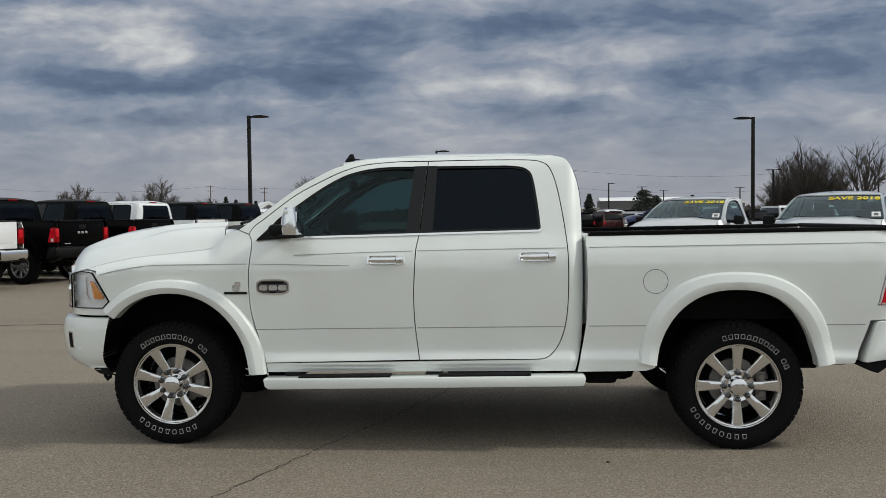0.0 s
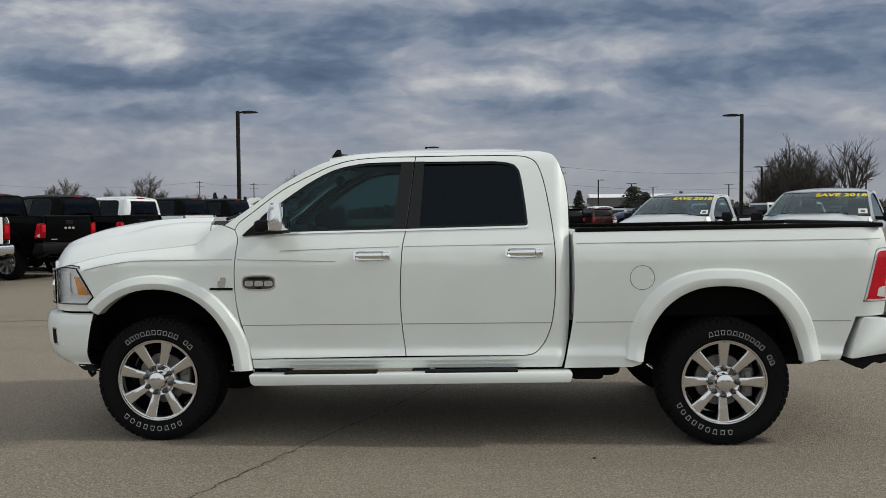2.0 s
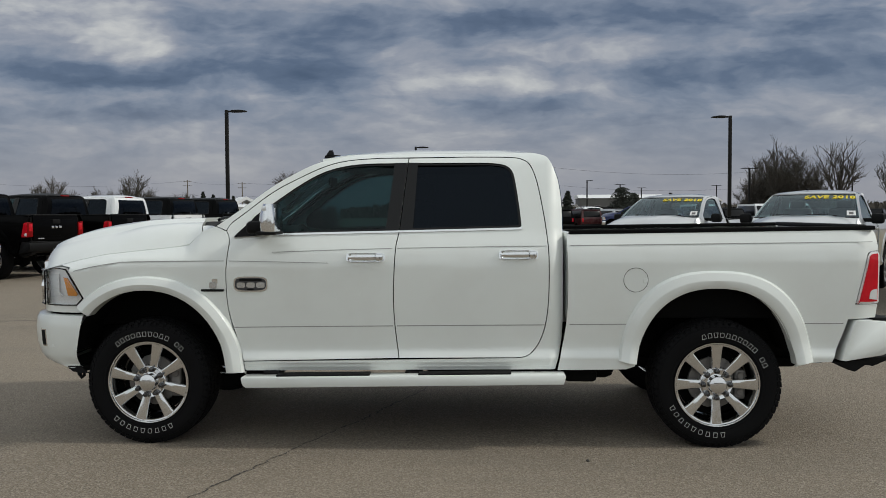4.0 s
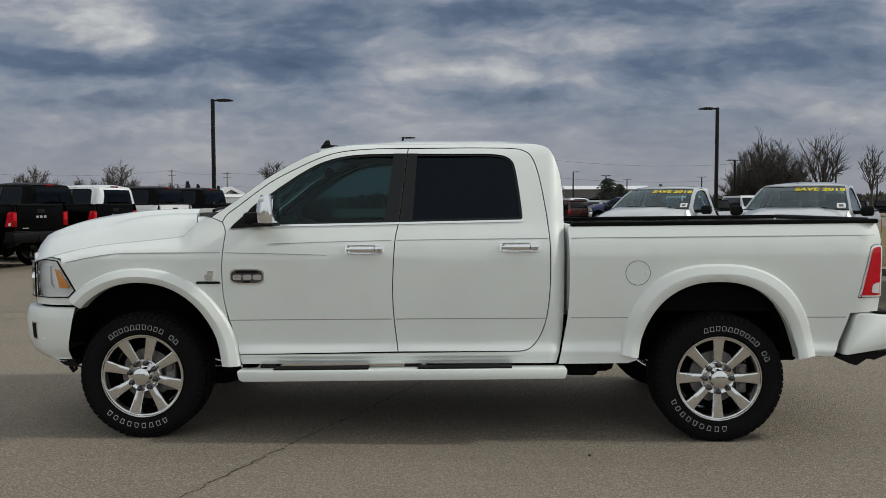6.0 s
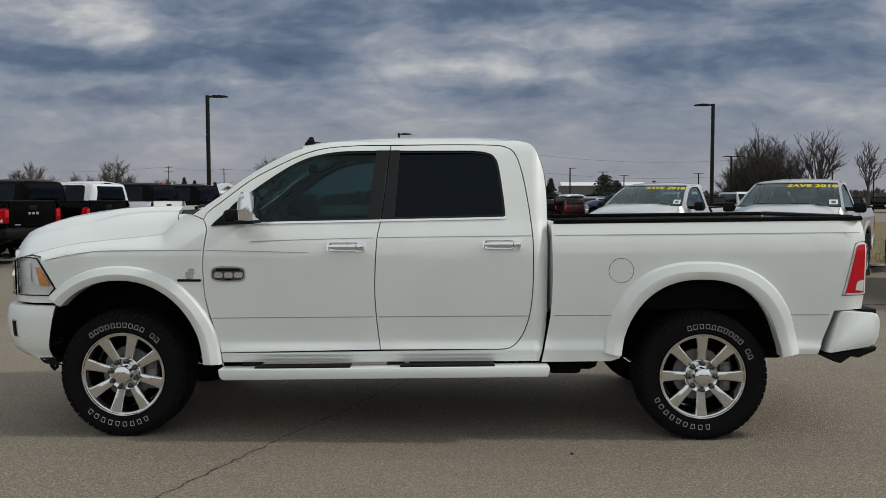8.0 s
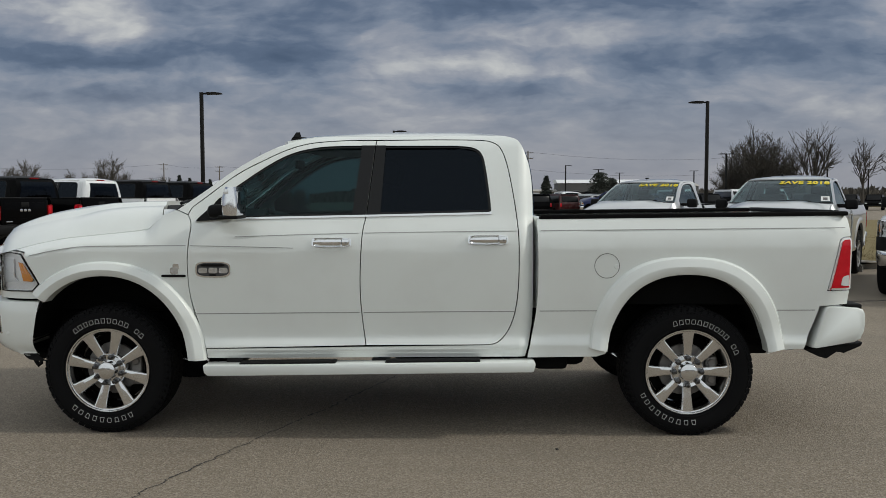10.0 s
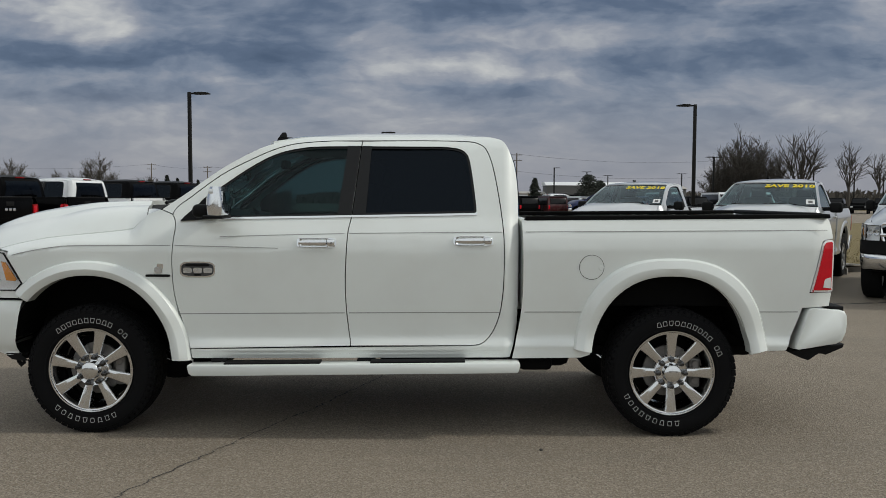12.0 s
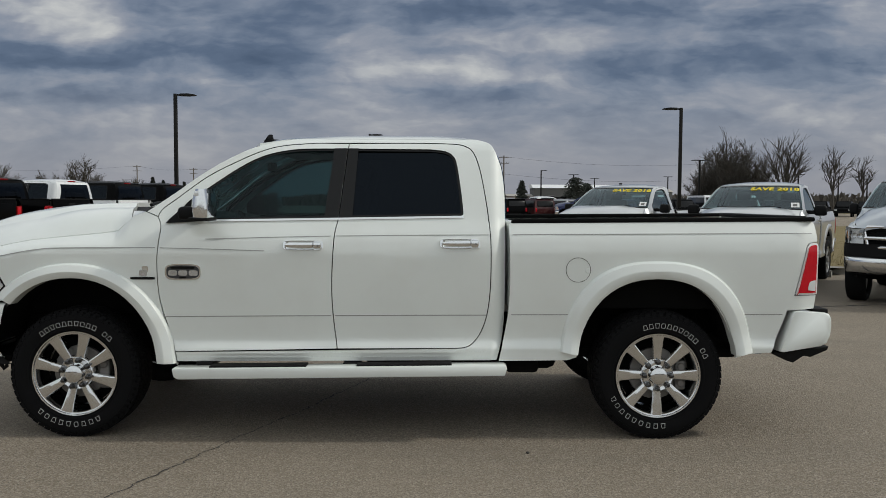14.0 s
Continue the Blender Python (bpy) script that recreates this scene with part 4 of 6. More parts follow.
    # cabin
    part("headliner", box((-0.05 + dx / 2, 0, 1.90), (1.35 + dx, 1.22, 0.03), 0.012), PALE_TRIM, truck)
    part("dashboard", prism(curve([(-1.62, 1.20), (-1.60, 1.42), (-1.45, 1.455), (-1.20, 1.44), (-1.05, 1.40), (-1.02, 1.25), (-1.10, 1.0)], [(-1.10, 1.0), (-1.62, 1.20)], n=3), -0.82, 0.82, 0.012), LEATHER, truck)
    wheel_ring = bmesh.new()
    tilt = Matrix.Rotation(radians(-28), 3, "Y")
    c0 = Vector((-0.88, -0.40, 1.30))
    add_tube(wheel_ring, [c0 + tilt @ Vector((0, 0.185 * math.cos(a), 0.185 * math.sin(a))) for a in steps(0, 2 * math.pi, 24)], 0.017, 8, False)
    for a in (0.1, math.pi - 0.1, -math.pi / 2):
        add_tube(wheel_ring, [c0, c0 + tilt @ Vector((0, 0.18 * math.cos(a), 0.18 * math.sin(a)))], 0.016, 6)
    add_box(wheel_ring, c0, (0.05, 0.13, 0.12), 0.02, tilt)
    add_tube(wheel_ring, [c0, c0 + Vector((-0.25, 0, -0.08))], 0.04, 8)
    part("steering_wheel", wheel_ring, LEATHER, truck)
    part("rear_view_mirror", box((-0.80, 0, 1.80), (0.03, 0.25, 0.07), 0.012), BLACK, truck)
    seat_rows = ((-0.35, (-0.42, 0.42)),) + (((0.45, (-0.45, 0.45)),) if cab == "crew" else ())
    for sx, ys in seat_rows:
        for y in ys:
            seat = part("seat", box((sx - 0.15, y, 1.00), (0.55, 0.55, 0.20), 0.06, None, 3), LEATHER, truck)
            lean = Matrix.Rotation(radians(16), 3, "Y")
            part("backrest", box((sx + 0.16, y, 1.33), (0.17, 0.54, 0.66), 0.06, lean, 3), LEATHER, seat)
            part("headrest", box((sx + 0.26, y, 1.71), (0.11, 0.28, 0.19), 0.045, lean, 3), LEATHER, seat)
    part("cabin_floor", box((-0.2 + dx / 2, 0, 0.72), (2.2 + dx, 1.8, 0.05), 0.01), DARK, truck)

    # bed
    arch_r = arch_line(rx + 0.02, 0.42, 0.525, 0.65, 0.53)
    x0 = 0.915 + dx
    ex = 2.93 + e
    lamp_low = (ex - 0.158, 0.95)
    bed = curve([(x0, 1.412), (ex - 0.03, 1.434)], [(ex - 0.03, 1.434), (ex - 0.008, 1.41), (ex, 1.33), (ex, 1.296)], [(ex, 1.296), (ex - 0.055, 1.292)], [(ex - 0.055, 1.292), (ex - 0.080, 1.272), (ex - 0.098, 1.20), lamp_low], [lamp_low, (ex, 0.95)], [(ex, 0.95), (ex - 0.012, 0.86)], [(ex - 0.012, 0.86), (ex - 0.20, 0.85)], [(ex - 0.20, 0.85), (ex - 0.235, 0.74), (ex - 0.30, 0.574)], [(ex - 0.30, 0.574), (arch_r[-1][0] + 0.1, 0.567)], [(arch_r[-1][0] + 0.1, 0.567), arch_r[-1]], arch_r[::-1], [arch_r[0], (arch_r[0][0] - 0.06, 0.52)], [(arch_r[0][0] - 0.06, 0.52), (x0 - 0.06, 0.513)], [(x0 - 0.06, 0.513), (x0 - 0.005, 0.80), (x0 + 0.008, 1.08), (x0, 1.412)])

    def bed_skin(x, z):
        return flank(x, max(0.57, min(z, 1.5))) + 0.05 * ease(x, ex - 0.16, ex + 0.06)
    both_sides("bed_side", sheet(inset(bed, gap * 0.6), bed_skin, step, (), 0.022, "fold" if fine else "xz"), bed_paint, truck)
    both_sides("flare", flare(rx + 0.02, 0.42, (0.632, 0.75), (0.52, 0.635), 0.53, lambda x, z: bed_skin(x, z), 0.05 if fine else 0.02, 0.0, 2.5), lower or bed_paint, truck)
    for sgn in (-1, 1):
        part("bed_rail_cap", prism([(x0 + 0.02, 1.406), (x0 + 0.03, 1.436), (ex - 0.02, 1.458), (ex - 0.015, 1.430)], sgn * 0.945, sgn * 0.86, 0.008), DARK, truck)
        part("bed_inner_wall", box(((x0 + ex) / 2, sgn * 0.80, 1.12), (ex - x0 - 0.06, 0.06, 0.56), 0.01), DARK, truck)
    part("bed_floor", box(((x0 + ex) / 2, 0, 0.86), (ex - x0 - 0.04, 1.62, 0.04), 0.008), DARK, truck)
    part("bed_front_wall", box((x0 + 0.03, 0, 1.13), (0.05, 1.72, 0.58), 0.012), bed_paint, truck)
    gate = part("tailgate", box((ex - 0.028, 0, 1.148), (0.06, 1.52, 0.58), 0.018, None, 3), bed_paint, truck)
    part("gate_cap", box((ex - 0.03, 0, 1.448), (0.08, 1.52, 0.03), 0.010), BLACK, gate)
    part("gate_panel", box((ex + 0.001, 0, 1.16), (0.012, 1.30, 0.36), 0.006), bed_paint, gate)
    handle = part("gate_handle", box((ex + 0.006, 0, 1.30), (0.02, 0.26, 0.10), 0.01), BLACK, gate)
    if not fine:
        for y in (-0.13, 0.0, 0.13):
            part("badge", box((ex + 0.012, y, 1.17), (0.008, 0.085, 0.055), 0.003), BADGE_GREY, gate)
        part("lettering_bar", box((ex + 0.006, -0.52, 0.92), (0.008, 0.20, 0.022), 0.003), BADGE_GREY, gate)
    for sgn in (-1, 1):
        if sgn < 0:
            lamp_loop = curve([(ex - 0.052, 1.287), (ex - 0.008, 1.290), (ex + 0.004, 1.27)], [(ex + 0.004, 1.26), (ex + 0.004, 0.975)], [(ex + 0.004, 0.975), (ex - 0.01, 0.955), (ex - 0.142, 0.955), (ex - 0.150, 0.965)], [(ex - 0.150, 0.965), (ex - 0.094, 1.20), (ex - 0.077, 1.265), (ex - 0.052, 1.287)])
        bz = sheet(lamp_loop, lambda x, z: bed_skin(x, z) - 0.004, 0.05, (), 0.10)
        lamp = part("tail_lamp", flipped(bz) if sgn > 0 else bz, LAMP_SILVER if fine else RED_DARK, truck, "red lamp in a bright bezel")
        lens = sheet(inset(lamp_loop, 0.013 if fine else 0.010), lambda x, z: bed_skin(x, z) - 0.012, 0.05, (), 0.02)
        part("lens", flipped(lens) if sgn > 0 else lens, RED_LENS, lamp)
        part("rear_lens", box((ex - 0.03, sgn * 0.855, 1.12), (0.075, 0.15, 0.32), 0.012), RED_LENS if fine else RED_DARK, lamp)
        if not fine:
            part("bright_lens", box((ex - 0.022, sgn * 0.855, 1.17), (0.075, 0.11, 0.17), 0.012), RED_LENS, lamp)
        spot = sheet(curve([(ex - 0.07, 0.985), (ex - 0.062, 1.03), (ex - 0.04, 1.045), (ex - 0.014, 1.048)], [(ex - 0.014, 1.048), (ex - 0.014, 0.978)], [(ex - 0.014, 0.978), (ex - 0.07, 0.985)]), lambda x, z: bed_skin(x, z) - 0.016, 0.05, (), 0.01)
        part("reverse_lens", flipped(spot) if sgn > 0 else spot, CLEAR_LENS, lamp, "clear reversing lens")

    # bumpers and front
    bump = bmesh.new()
    outline_r = [(-0.168, 0.832), (-0.155, 0.846), (-0.13, 0.85), (0.055, 0.838), (0.085, 0.828), (0.10, 0.80), (0.103, 0.75), (0.097, 0.69), (0.075, 0.64), (0.04, 0.618), (-0.22, 0.576), (-0.243, 0.58), (-0.24, 0.60), (-0.20, 0.72)]
    rows = []
    for y in (-0.99, -0.985, -0.97, -0.94, -0.88, -0.6, 0.0, 0.6, 0.88, 0.94, 0.97, 0.985, 0.99):
        d = {0.99: 0.030, 0.985: 0.014, 0.97: 0.005, 0.94: 0.001}.get(abs(y), 0.0)
        rows.append([bump.verts.new((ex + x - d * (1 if x > -0.1 else -0.3), y, 0.71 + (z - 0.71) * (1 - d * 1.2))) for x, z in outline_r])
    for a, b in zip(rows, rows[1:]):
        for i in range(len(a)):
            j = (i + 1) % len(a)
            bump.faces.new((a[i], a[j], b[j], b[i]))
    bump.faces.new(rows[0]), bump.faces.new(rows[-1][::-1])
    bumper = part("rear_bumper", bump, bed_paint if fine else (CHROME if make == "a" or paint_mat == FLEET_WHITE else BLACK), truck, sharp=40)
    for sgn in (-1, 1):
        part("step_pad", box((ex + 0.032, sgn * 0.66, 0.843), (0.105, 0.58, 0.034), 0.010), BLACK, bumper)
    part("plate_recess", box((ex + 0.10, 0, 0.72), (0.02, 0.36, 0.17), 0.008), BLACK, bumper)
    part("hitch", prism([(ex - 0.28, 0.565), (ex - 0.02, 0.588), (ex + 0.10, 0.612), (ex + 0.09, 0.585), (ex - 0.02, 0.537), (ex - 0.07, 0.553), (ex - 0.13, 0.500), (ex - 0.18, 0.515)], -0.94, -0.80, 0.006), BLACK, truck)
    part("hitch", prism([(ex - 0.28, 0.565), (ex - 0.02, 0.588), (ex + 0.10, 0.612), (ex + 0.09, 0.585), (ex - 0.02, 0.537), (ex - 0.07, 0.553), (ex - 0.13, 0.500), (ex - 0.18, 0.515)], 0.80, 0.94, 0.006), BLACK, truck)

    levels = ((0.862, 0.30), (0.872, 0.20), (0.874, 0.05), (0.868, 0.018), (0.848, 0.003), (0.78, -0.008), (0.68, 0.0), (0.60, 0.022), (0.56, 0.055), (0.53, 0.11), (0.512, 0.18), (0.505, 0.30))

    def bumper_at(k, p):
        z, ins = levels[k]
        q = abs(p)
        end = -2.345 - 0.20 * (0.88 - z) - 0.25 * max(0.0, 0.60 - z)
        if q > 0.85:
            x, y = -2.40 + (end + 2.40) * (q - 0.85) / 0.15, 0.972
        else:
            a = q / 0.85 * math.pi / 2
            x, y = -2.40 - 0.495 * math.cos(a) ** (2 / 2.7), 0.972 * math.sin(a) ** (2 / 2.7)
        keep = 1 - ease(q, 0.55, 0.85)
        return (x + ins * keep, math.copysign(y - min(ins, 0.10) * (1 - keep) * 0.6, p), z)
    fb = grid(range(len(levels)), steps(-1, 1, 56), bumper_at)
    if valance:
        bmesh.ops.scale(fb, verts=fb.verts, vec=(1, 1, 0.72))
        bmesh.ops.translate(fb, verts=fb.verts, vec=(0, 0, 0.115))
    fbump = part("front_bumper", fb, paint_mat if fine else CHROME, truck, "painted front bumper" if fine else "chrome front bumper", 40)
    part("air_dam", prism([(-2.60, 0.525), (-2.46, 0.51), (-2.40, 0.50), (-2.41, 0.455), (-2.48, 0.46), (-2.56, 0.49)], -0.79, 0.79, 0.01), BLACK, truck)
    # a black strip behind the joint puts the gap's shade into colour
    part("bumper_gap", grid(range(2), steps(-0.97, 0.97, 40), lambda k, p: Vector(bumper_at(2, p)) * Vector((0.985, 0.975, 0)) + Vector((0, 0, (0.86, 0.896)[k]))), DARK, fbump, "black strip that paints shade into the bumper gap")
    part("chin", grid(range(4), steps(-0.95, 0.95, 40), lambda k, p: Vector(bumper_at(10, p)) + Vector(((0.012, 0.02, 0.05, 0.11)[k], 0, (0.006, -0.012, -0.035, -0.045)[k]))), BLACK, fbump, "black lower lip")
    for sgn in (-1, 1):
        part("tow_hook", tube([(-2.47, sgn * 0.80, 0.50), (-2.462, sgn * 0.80, 0.44), (-2.445, sgn * 0.80, 0.415), (-2.428, sgn * 0.80, 0.43), (-2.43, sgn * 0.80, 0.46)], [0.014, 0.015, 0.014, 0.012, 0.010], 8), BLACK, truck)
        part("fog_lamp", box((-2.80, sgn * 0.56, 0.70), (0.05, 0.14, 0.10), 0.02, Matrix.Rotation(-sgn * 0.45, 3, "Z")), BLACK, fbump)
        if fine:
            def on_bumper(z, p):
                zs = [z_ for z_, _ in levels][9:4:-1]
                k_ = 9 - int(np.interp(z, zs, range(5)))
                a_, b_ = Vector(bumper_at(k_, p)), Vector(bumper_at(k_ - 1, p))
                return a_.lerp(b_, (z - a_.z) / (b_.z - a_.z))
            for name_, mat_, z0_, z1_, p0_, p1_, out_ in (("slot_frame", CHROME, 0.655, 0.775, 0.615, 0.665, 0.004), ("air_slot", BLACK, 0.665, 0.765, 0.624, 0.656, 0.008)):
                patch = grid(steps(z0_, z1_, 4), steps(p0_, p1_, 4), lambda z, p: on_bumper(z, sgn * p) + Vector((-0.75, sgn * 0.66, 0)) * out_, (0.012, -sgn * 0.010, 0))
                part(name_, patch, mat_, fbump)
            eye_at = on_bumper(0.66, sgn * 0.72)
            part("parking_sensor", lathe([(0.0001, -0.004), (0.010, -0.004), (0.012, 0.004)], 12, "y", tuple(eye_at)), paint_mat, fbump)
        head_loop = curve([(-2.655, 1.178), (-2.56, 1.196), (-2.462, 1.186)], [(-2.462, 1.186), (-2.338, 0.988)], [(-2.338, 0.988), (-2.385, 0.938)], [(-2.385, 0.938), (-2.645, 0.935)], [(-2.645, 0.935), (-2.655, 1.178)])
        lamp_skin = lambda x, z: -1 + 0.012 + nose(x)
        base = sheet(head_loop, lambda x, z: lamp_skin(x, z) + 0.035, 0.08, (), 0.02)
        lamp = part("headlamp", flipped(base) if sgn > 0 else base, LAMP_SILVER, truck, "headlamp with a bright bowl and amber corner")
        rim = sheet(head_loop, lambda x, z: lamp_skin(x, z) - 0.001, 0.08, [inset(head_loop, 0.007)], 0.012)
        part("bezel", flipped(rim) if sgn > 0 else rim, GLOSS_BLACK, lamp)
        amber = sheet([(-2.492, 1.128), (-2.464, 1.122), (-2.388, 1.012), (-2.40, 1.000), (-2.458, 1.004)], lambda x, z: lamp_skin(x, z) + 0.018, 0.2, (), 0.012)
        part("amber_reflector", flipped(amber) if sgn > 0 else amber, AMBER_LENS, lamp)
        for bx, by, r in ((-2.475, 0.80, 0.06), (-2.56, 0.68, 0.06)):
            part("bulb_bowl", lathe([(0.0001, -0.05), (r * 0.4, -0.05), (r * 0.5, -0.08), (r, -0.10), (r, -0.06)], 20, "x", (bx, sgn * by, 1.07)), CLEAR_LENS, lamp)
        front_x = lambda y: lerp(y, (0.655, 0.76, 0.87), (-2.765, -2.73, -2.650))
        part("front_bowl", grid(steps(0.942, 1.168, 4), steps(0.655, 0.868, 6), lambda z, y: (front_x(y) + 0.04 * (1 - abs(z - 1.055) / 0.113), sgn * y, z)), LAMP_SILVER, lamp)
        for yb, rb in ((0.715, 0.042), (0.81, 0.042)):
            part("bulb_bowl", lathe([(0.0001, 0.03), (rb * 0.5, 0.02), (rb * 0.95, -0.005), (rb * 1.06, -0.008), (rb * 1.06, 0.04)], 20, "x", (front_x(yb) + 0.012, sgn * yb, 1.06)), CHROME, lamp)
        clear = part("front_lens", grid(steps(0.938, 1.172, 4), steps(0.650, 0.875, 6), lambda z, y: (front_x(y) - 0.008, sgn * y, z)), LAMP_GLASS, lamp)
        clear.visible_shadow = False
        edge = [(front_x(y) - 0.006, sgn * y, z) for y, z in ((0.655, 0.94), (0.76, 0.938), (0.87, 0.938), (0.87, 1.17), (0.76, 1.172), (0.655, 1.168), (0.655, 0.94))]
        part("front_bezel", tube(edge, 0.006, 6), GLOSS_BLACK, lamp)
        under = sheet([(-2.70, 0.945), (-2.40, 0.945), (-2.375, 0.92), (-2.37, 0.890), (-2.70, 0.890)], lambda x, z: lamp_skin(x, z) + 0.008, 0.06, (), 0.05)
        part("lamp_surround", flipped(under) if sgn > 0 else under, paint_mat, lamp)
        glow = sheet([(-2.64, 1.15), (-2.53, 1.15), (-2.53, 1.03), (-2.50, 1.00), (-2.64, 0.985)], lambda x, z: lamp_skin(x, z) + 0.022, 0.2, (), 0.012)
        part("reflector", flipped(glow) if sgn > 0 else glow, CLEAR_LENS, lamp, "bright reflector")
        cover = sheet(inset(head_loop, 0.006), lambda x, z: lamp_skin(x, z) - 0.001 - 0.012 * (1 - abs(z - 1.06) / 0.13), 0.06, (), 0.006)
        lens_pane = part("lens", flipped(cover) if sgn > 0 else cover, LAMP_GLASS, lamp)
        lens_pane.visible_shadow = False
    def grille_x(y):
        return -2.925 + 0.30 * abs(y / 0.8) ** 2.4
    part("grille_mesh", grid(steps(0.86, 1.20, 6), steps(-0.66, 0.66, 14), lambda z, y: (grille_x(y) + 0.06, y, z), (0.03, 0, 0)), BLACK, truck)
    for i, z in enumerate((0.90, 0.935, 0.97, 1.09, 1.125, 1.16)):
        part("grille_slat", tube([(grille_x(y) + 0.045, y, z) for y in steps(-0.60, 0.60, 10)], 0.008, 6), BLACK, truck)
    surround = [(-0.60, 1.20), (0.60, 1.20), (0.655, 1.14), (0.60, 0.92), (0.54, 0.89), (-0.54, 0.89), (-0.60, 0.92), (-0.655, 1.14)]
    loop_pts = []
    for (ya, za), (yb, zb) in zip(surround, surround[1:] + surround[:1]):
        for k in range(6):
            y, z = ya + (yb - ya) * k / 6, za + (zb - za) * k / 6
            loop_pts.append((grille_x(y), y, z))
    loop_pts.append(loop_pts[0])
    part("grille_surround", tube(loop_pts, 0.028, 8), CHROME, truck, "chrome grille surround")
    part("grille_bar", tube([(grille_x(y) - 0.005, y, 1.03) for y in steps(-0.64, 0.64, 12)], 0.032, 8), CHROME, truck)
    part("grille_bar", tube([(-2.90, 0, 0.87), (-2.93, 0, 1.03), (-2.91, 0, 1.20)], 0.032, 8), CHROME, truck)
    part("fascia", grid(steps(0.84, 1.22, 3), steps(-0.86, 0.86, 14), lambda z, y: (grille_x(y) + 0.10, y, z), (0.05, 0, 0)), paint_mat if not valance else BLACK, truck)
    if valance:
        part("valance", grid(range(4), steps(-1, 1, 40), lambda k, p: Vector(bumper_at(5, p)) * Vector((1, 1, 0)) + Vector((0.01 - 0.02 * (k == 1), 0, (0.74, 0.76, 0.92, 0.94)[k]))), BLACK, truck, "black bumper cover")

    # mirrors
    for sgn in (-1, 1):
        if fine:
            base = sheet([(-1.305, 1.398), (-1.28, 1.428), (-1.20, 1.503), (-1.12, 1.575), (-1.06, 1.60), (-1.06, 1.413)], lambda x, z: flank(x, z) - 0.014, 0.05, (), 0.03)
            mirror = part("door_mirror", flipped(base) if sgn > 0 else base, BLACK, truck, "folded towing mirror with a chrome cap")
            part("arm", box((-1.115, sgn * 1.03, 1.465), (0.12, 0.22, 0.085), 0.03, None, 3), BLACK, mirror)
            shell_m = bmesh.new()
            rows = []
            for z, x_a, x_b in ((1.434, -1.062, -0.958), (1.48, -1.069, -0.952), (1.55, -1.064, -0.958), (1.618, -1.040, -0.968)):
                rows.append([shell_m.verts.new((x, sgn * y, z)) for x, y in ((x_a, -(-1.03)), (x_a - 0.012, 1.08), (x_a + 0.002, 1.19), (x_a + 0.03, 1.235), (x_b - 0.02, 1.245), (x_b, 1.235), (x_b, 1.03))])
            for a, b in zip(rows, rows[1:]):
                for i in range(len(a)):
                    j = (i + 1) % len(a)
                    shell_m.faces.new((a[i], a[j], b[j], b[i]))
            shell_m.faces.new(rows[0]), shell_m.faces.new(rows[-1][::-1])
            bmesh.ops.bevel(shell_m, geom=[e_ for e_ in shell_m.edges if e_.calc_face_angle(0) > 0.5], offset=0.010, segments=3, profile=0.5, affect="EDGES", clamp_overlap=True)
            part("cap", shell_m, CHROME, mirror, "chrome mirror cap", 70)
            part("mirror_glass", box((-0.957, sgn * 1.13, 1.52), (0.006, 0.17, 0.14), 0.002), CHROME, mirror)
            part("lower_rim", box((-1.012, sgn * 1.14, 1.430), (0.125, 0.215, 0.022), 0.008), BLACK, mirror)
            part("turn_lamp", box((-1.012, sgn * 1.234, 1.588), (0.046, 0.014, 0.032), 0.005), CLEAR_LENS, mirror)
        else:
            mirror = part("door_mirror", box((-1.08, sgn * (1.14 if make == "a" and not valance else 1.08), 1.46), (0.13, 0.21 if make == "a" and not valance else 0.14, 0.19), 0.045, None, 3), BLACK, truck, "black door mirror")
            part("arm", box((-1.08, sgn * 0.98, 1.43), (0.08, 0.20, 0.07), 0.02), BLACK, mirror)
    return truck


WHITE_TRUCK = pickup(pose(0, 1.0, 0), "pickup_truck", "pearl white crew-cab pickup with chrome handles and polished wheels", WHITE, "crew", True)

# ---- the white truck's trim ----
T = WHITE_TRUCK
for x0, x1, zz, w_ in (([-2.40, -2.33, -2.15, -1.96, -1.36], 0, [1.172, 1.189, 1.222, 1.237, 1.241], 0.005),
                      ([-1.33, -1.0, -0.66], 0, [1.241, 1.234, 1.225], 0.004),
                      ([-1.04, -0.6, -0.235], 0, [1.298, 1.312, 1.321], 0.004),
                      ([-0.20, 0.3, 0.785], 0, [1.322, 1.329, 1.334], 0.004),
                      ([0.94, 2.0, 2.88], 0, [1.336, 1.346, 1.354], 0.004)):
    both_sides("pinstripe", ribbon(list(zip(x0, zz)), fender_skin if x0[0] < -2 else flank, w_), STRIPE_CREASE_GREY, T, "thin grey pinstripe")
# grey strips paint the shade line of the lower body crease
for xs, zz in (([-1.31, -0.8, -0.232], [0.794, 0.800, 0.805]), ([-0.205, 0.3, 0.775], [0.805, 0.810, 0.813]), ([0.935, 1.1, 1.31], [0.816, 0.817, 0.818]), ([2.45, 2.55, 2.70], [0.824, 0.824, 0.825])):
    both_sides("body_crease", ribbon(list(zip(xs, zz)), flank, 0.006, 0.001), STRIPE_CREASE_GREY, T)
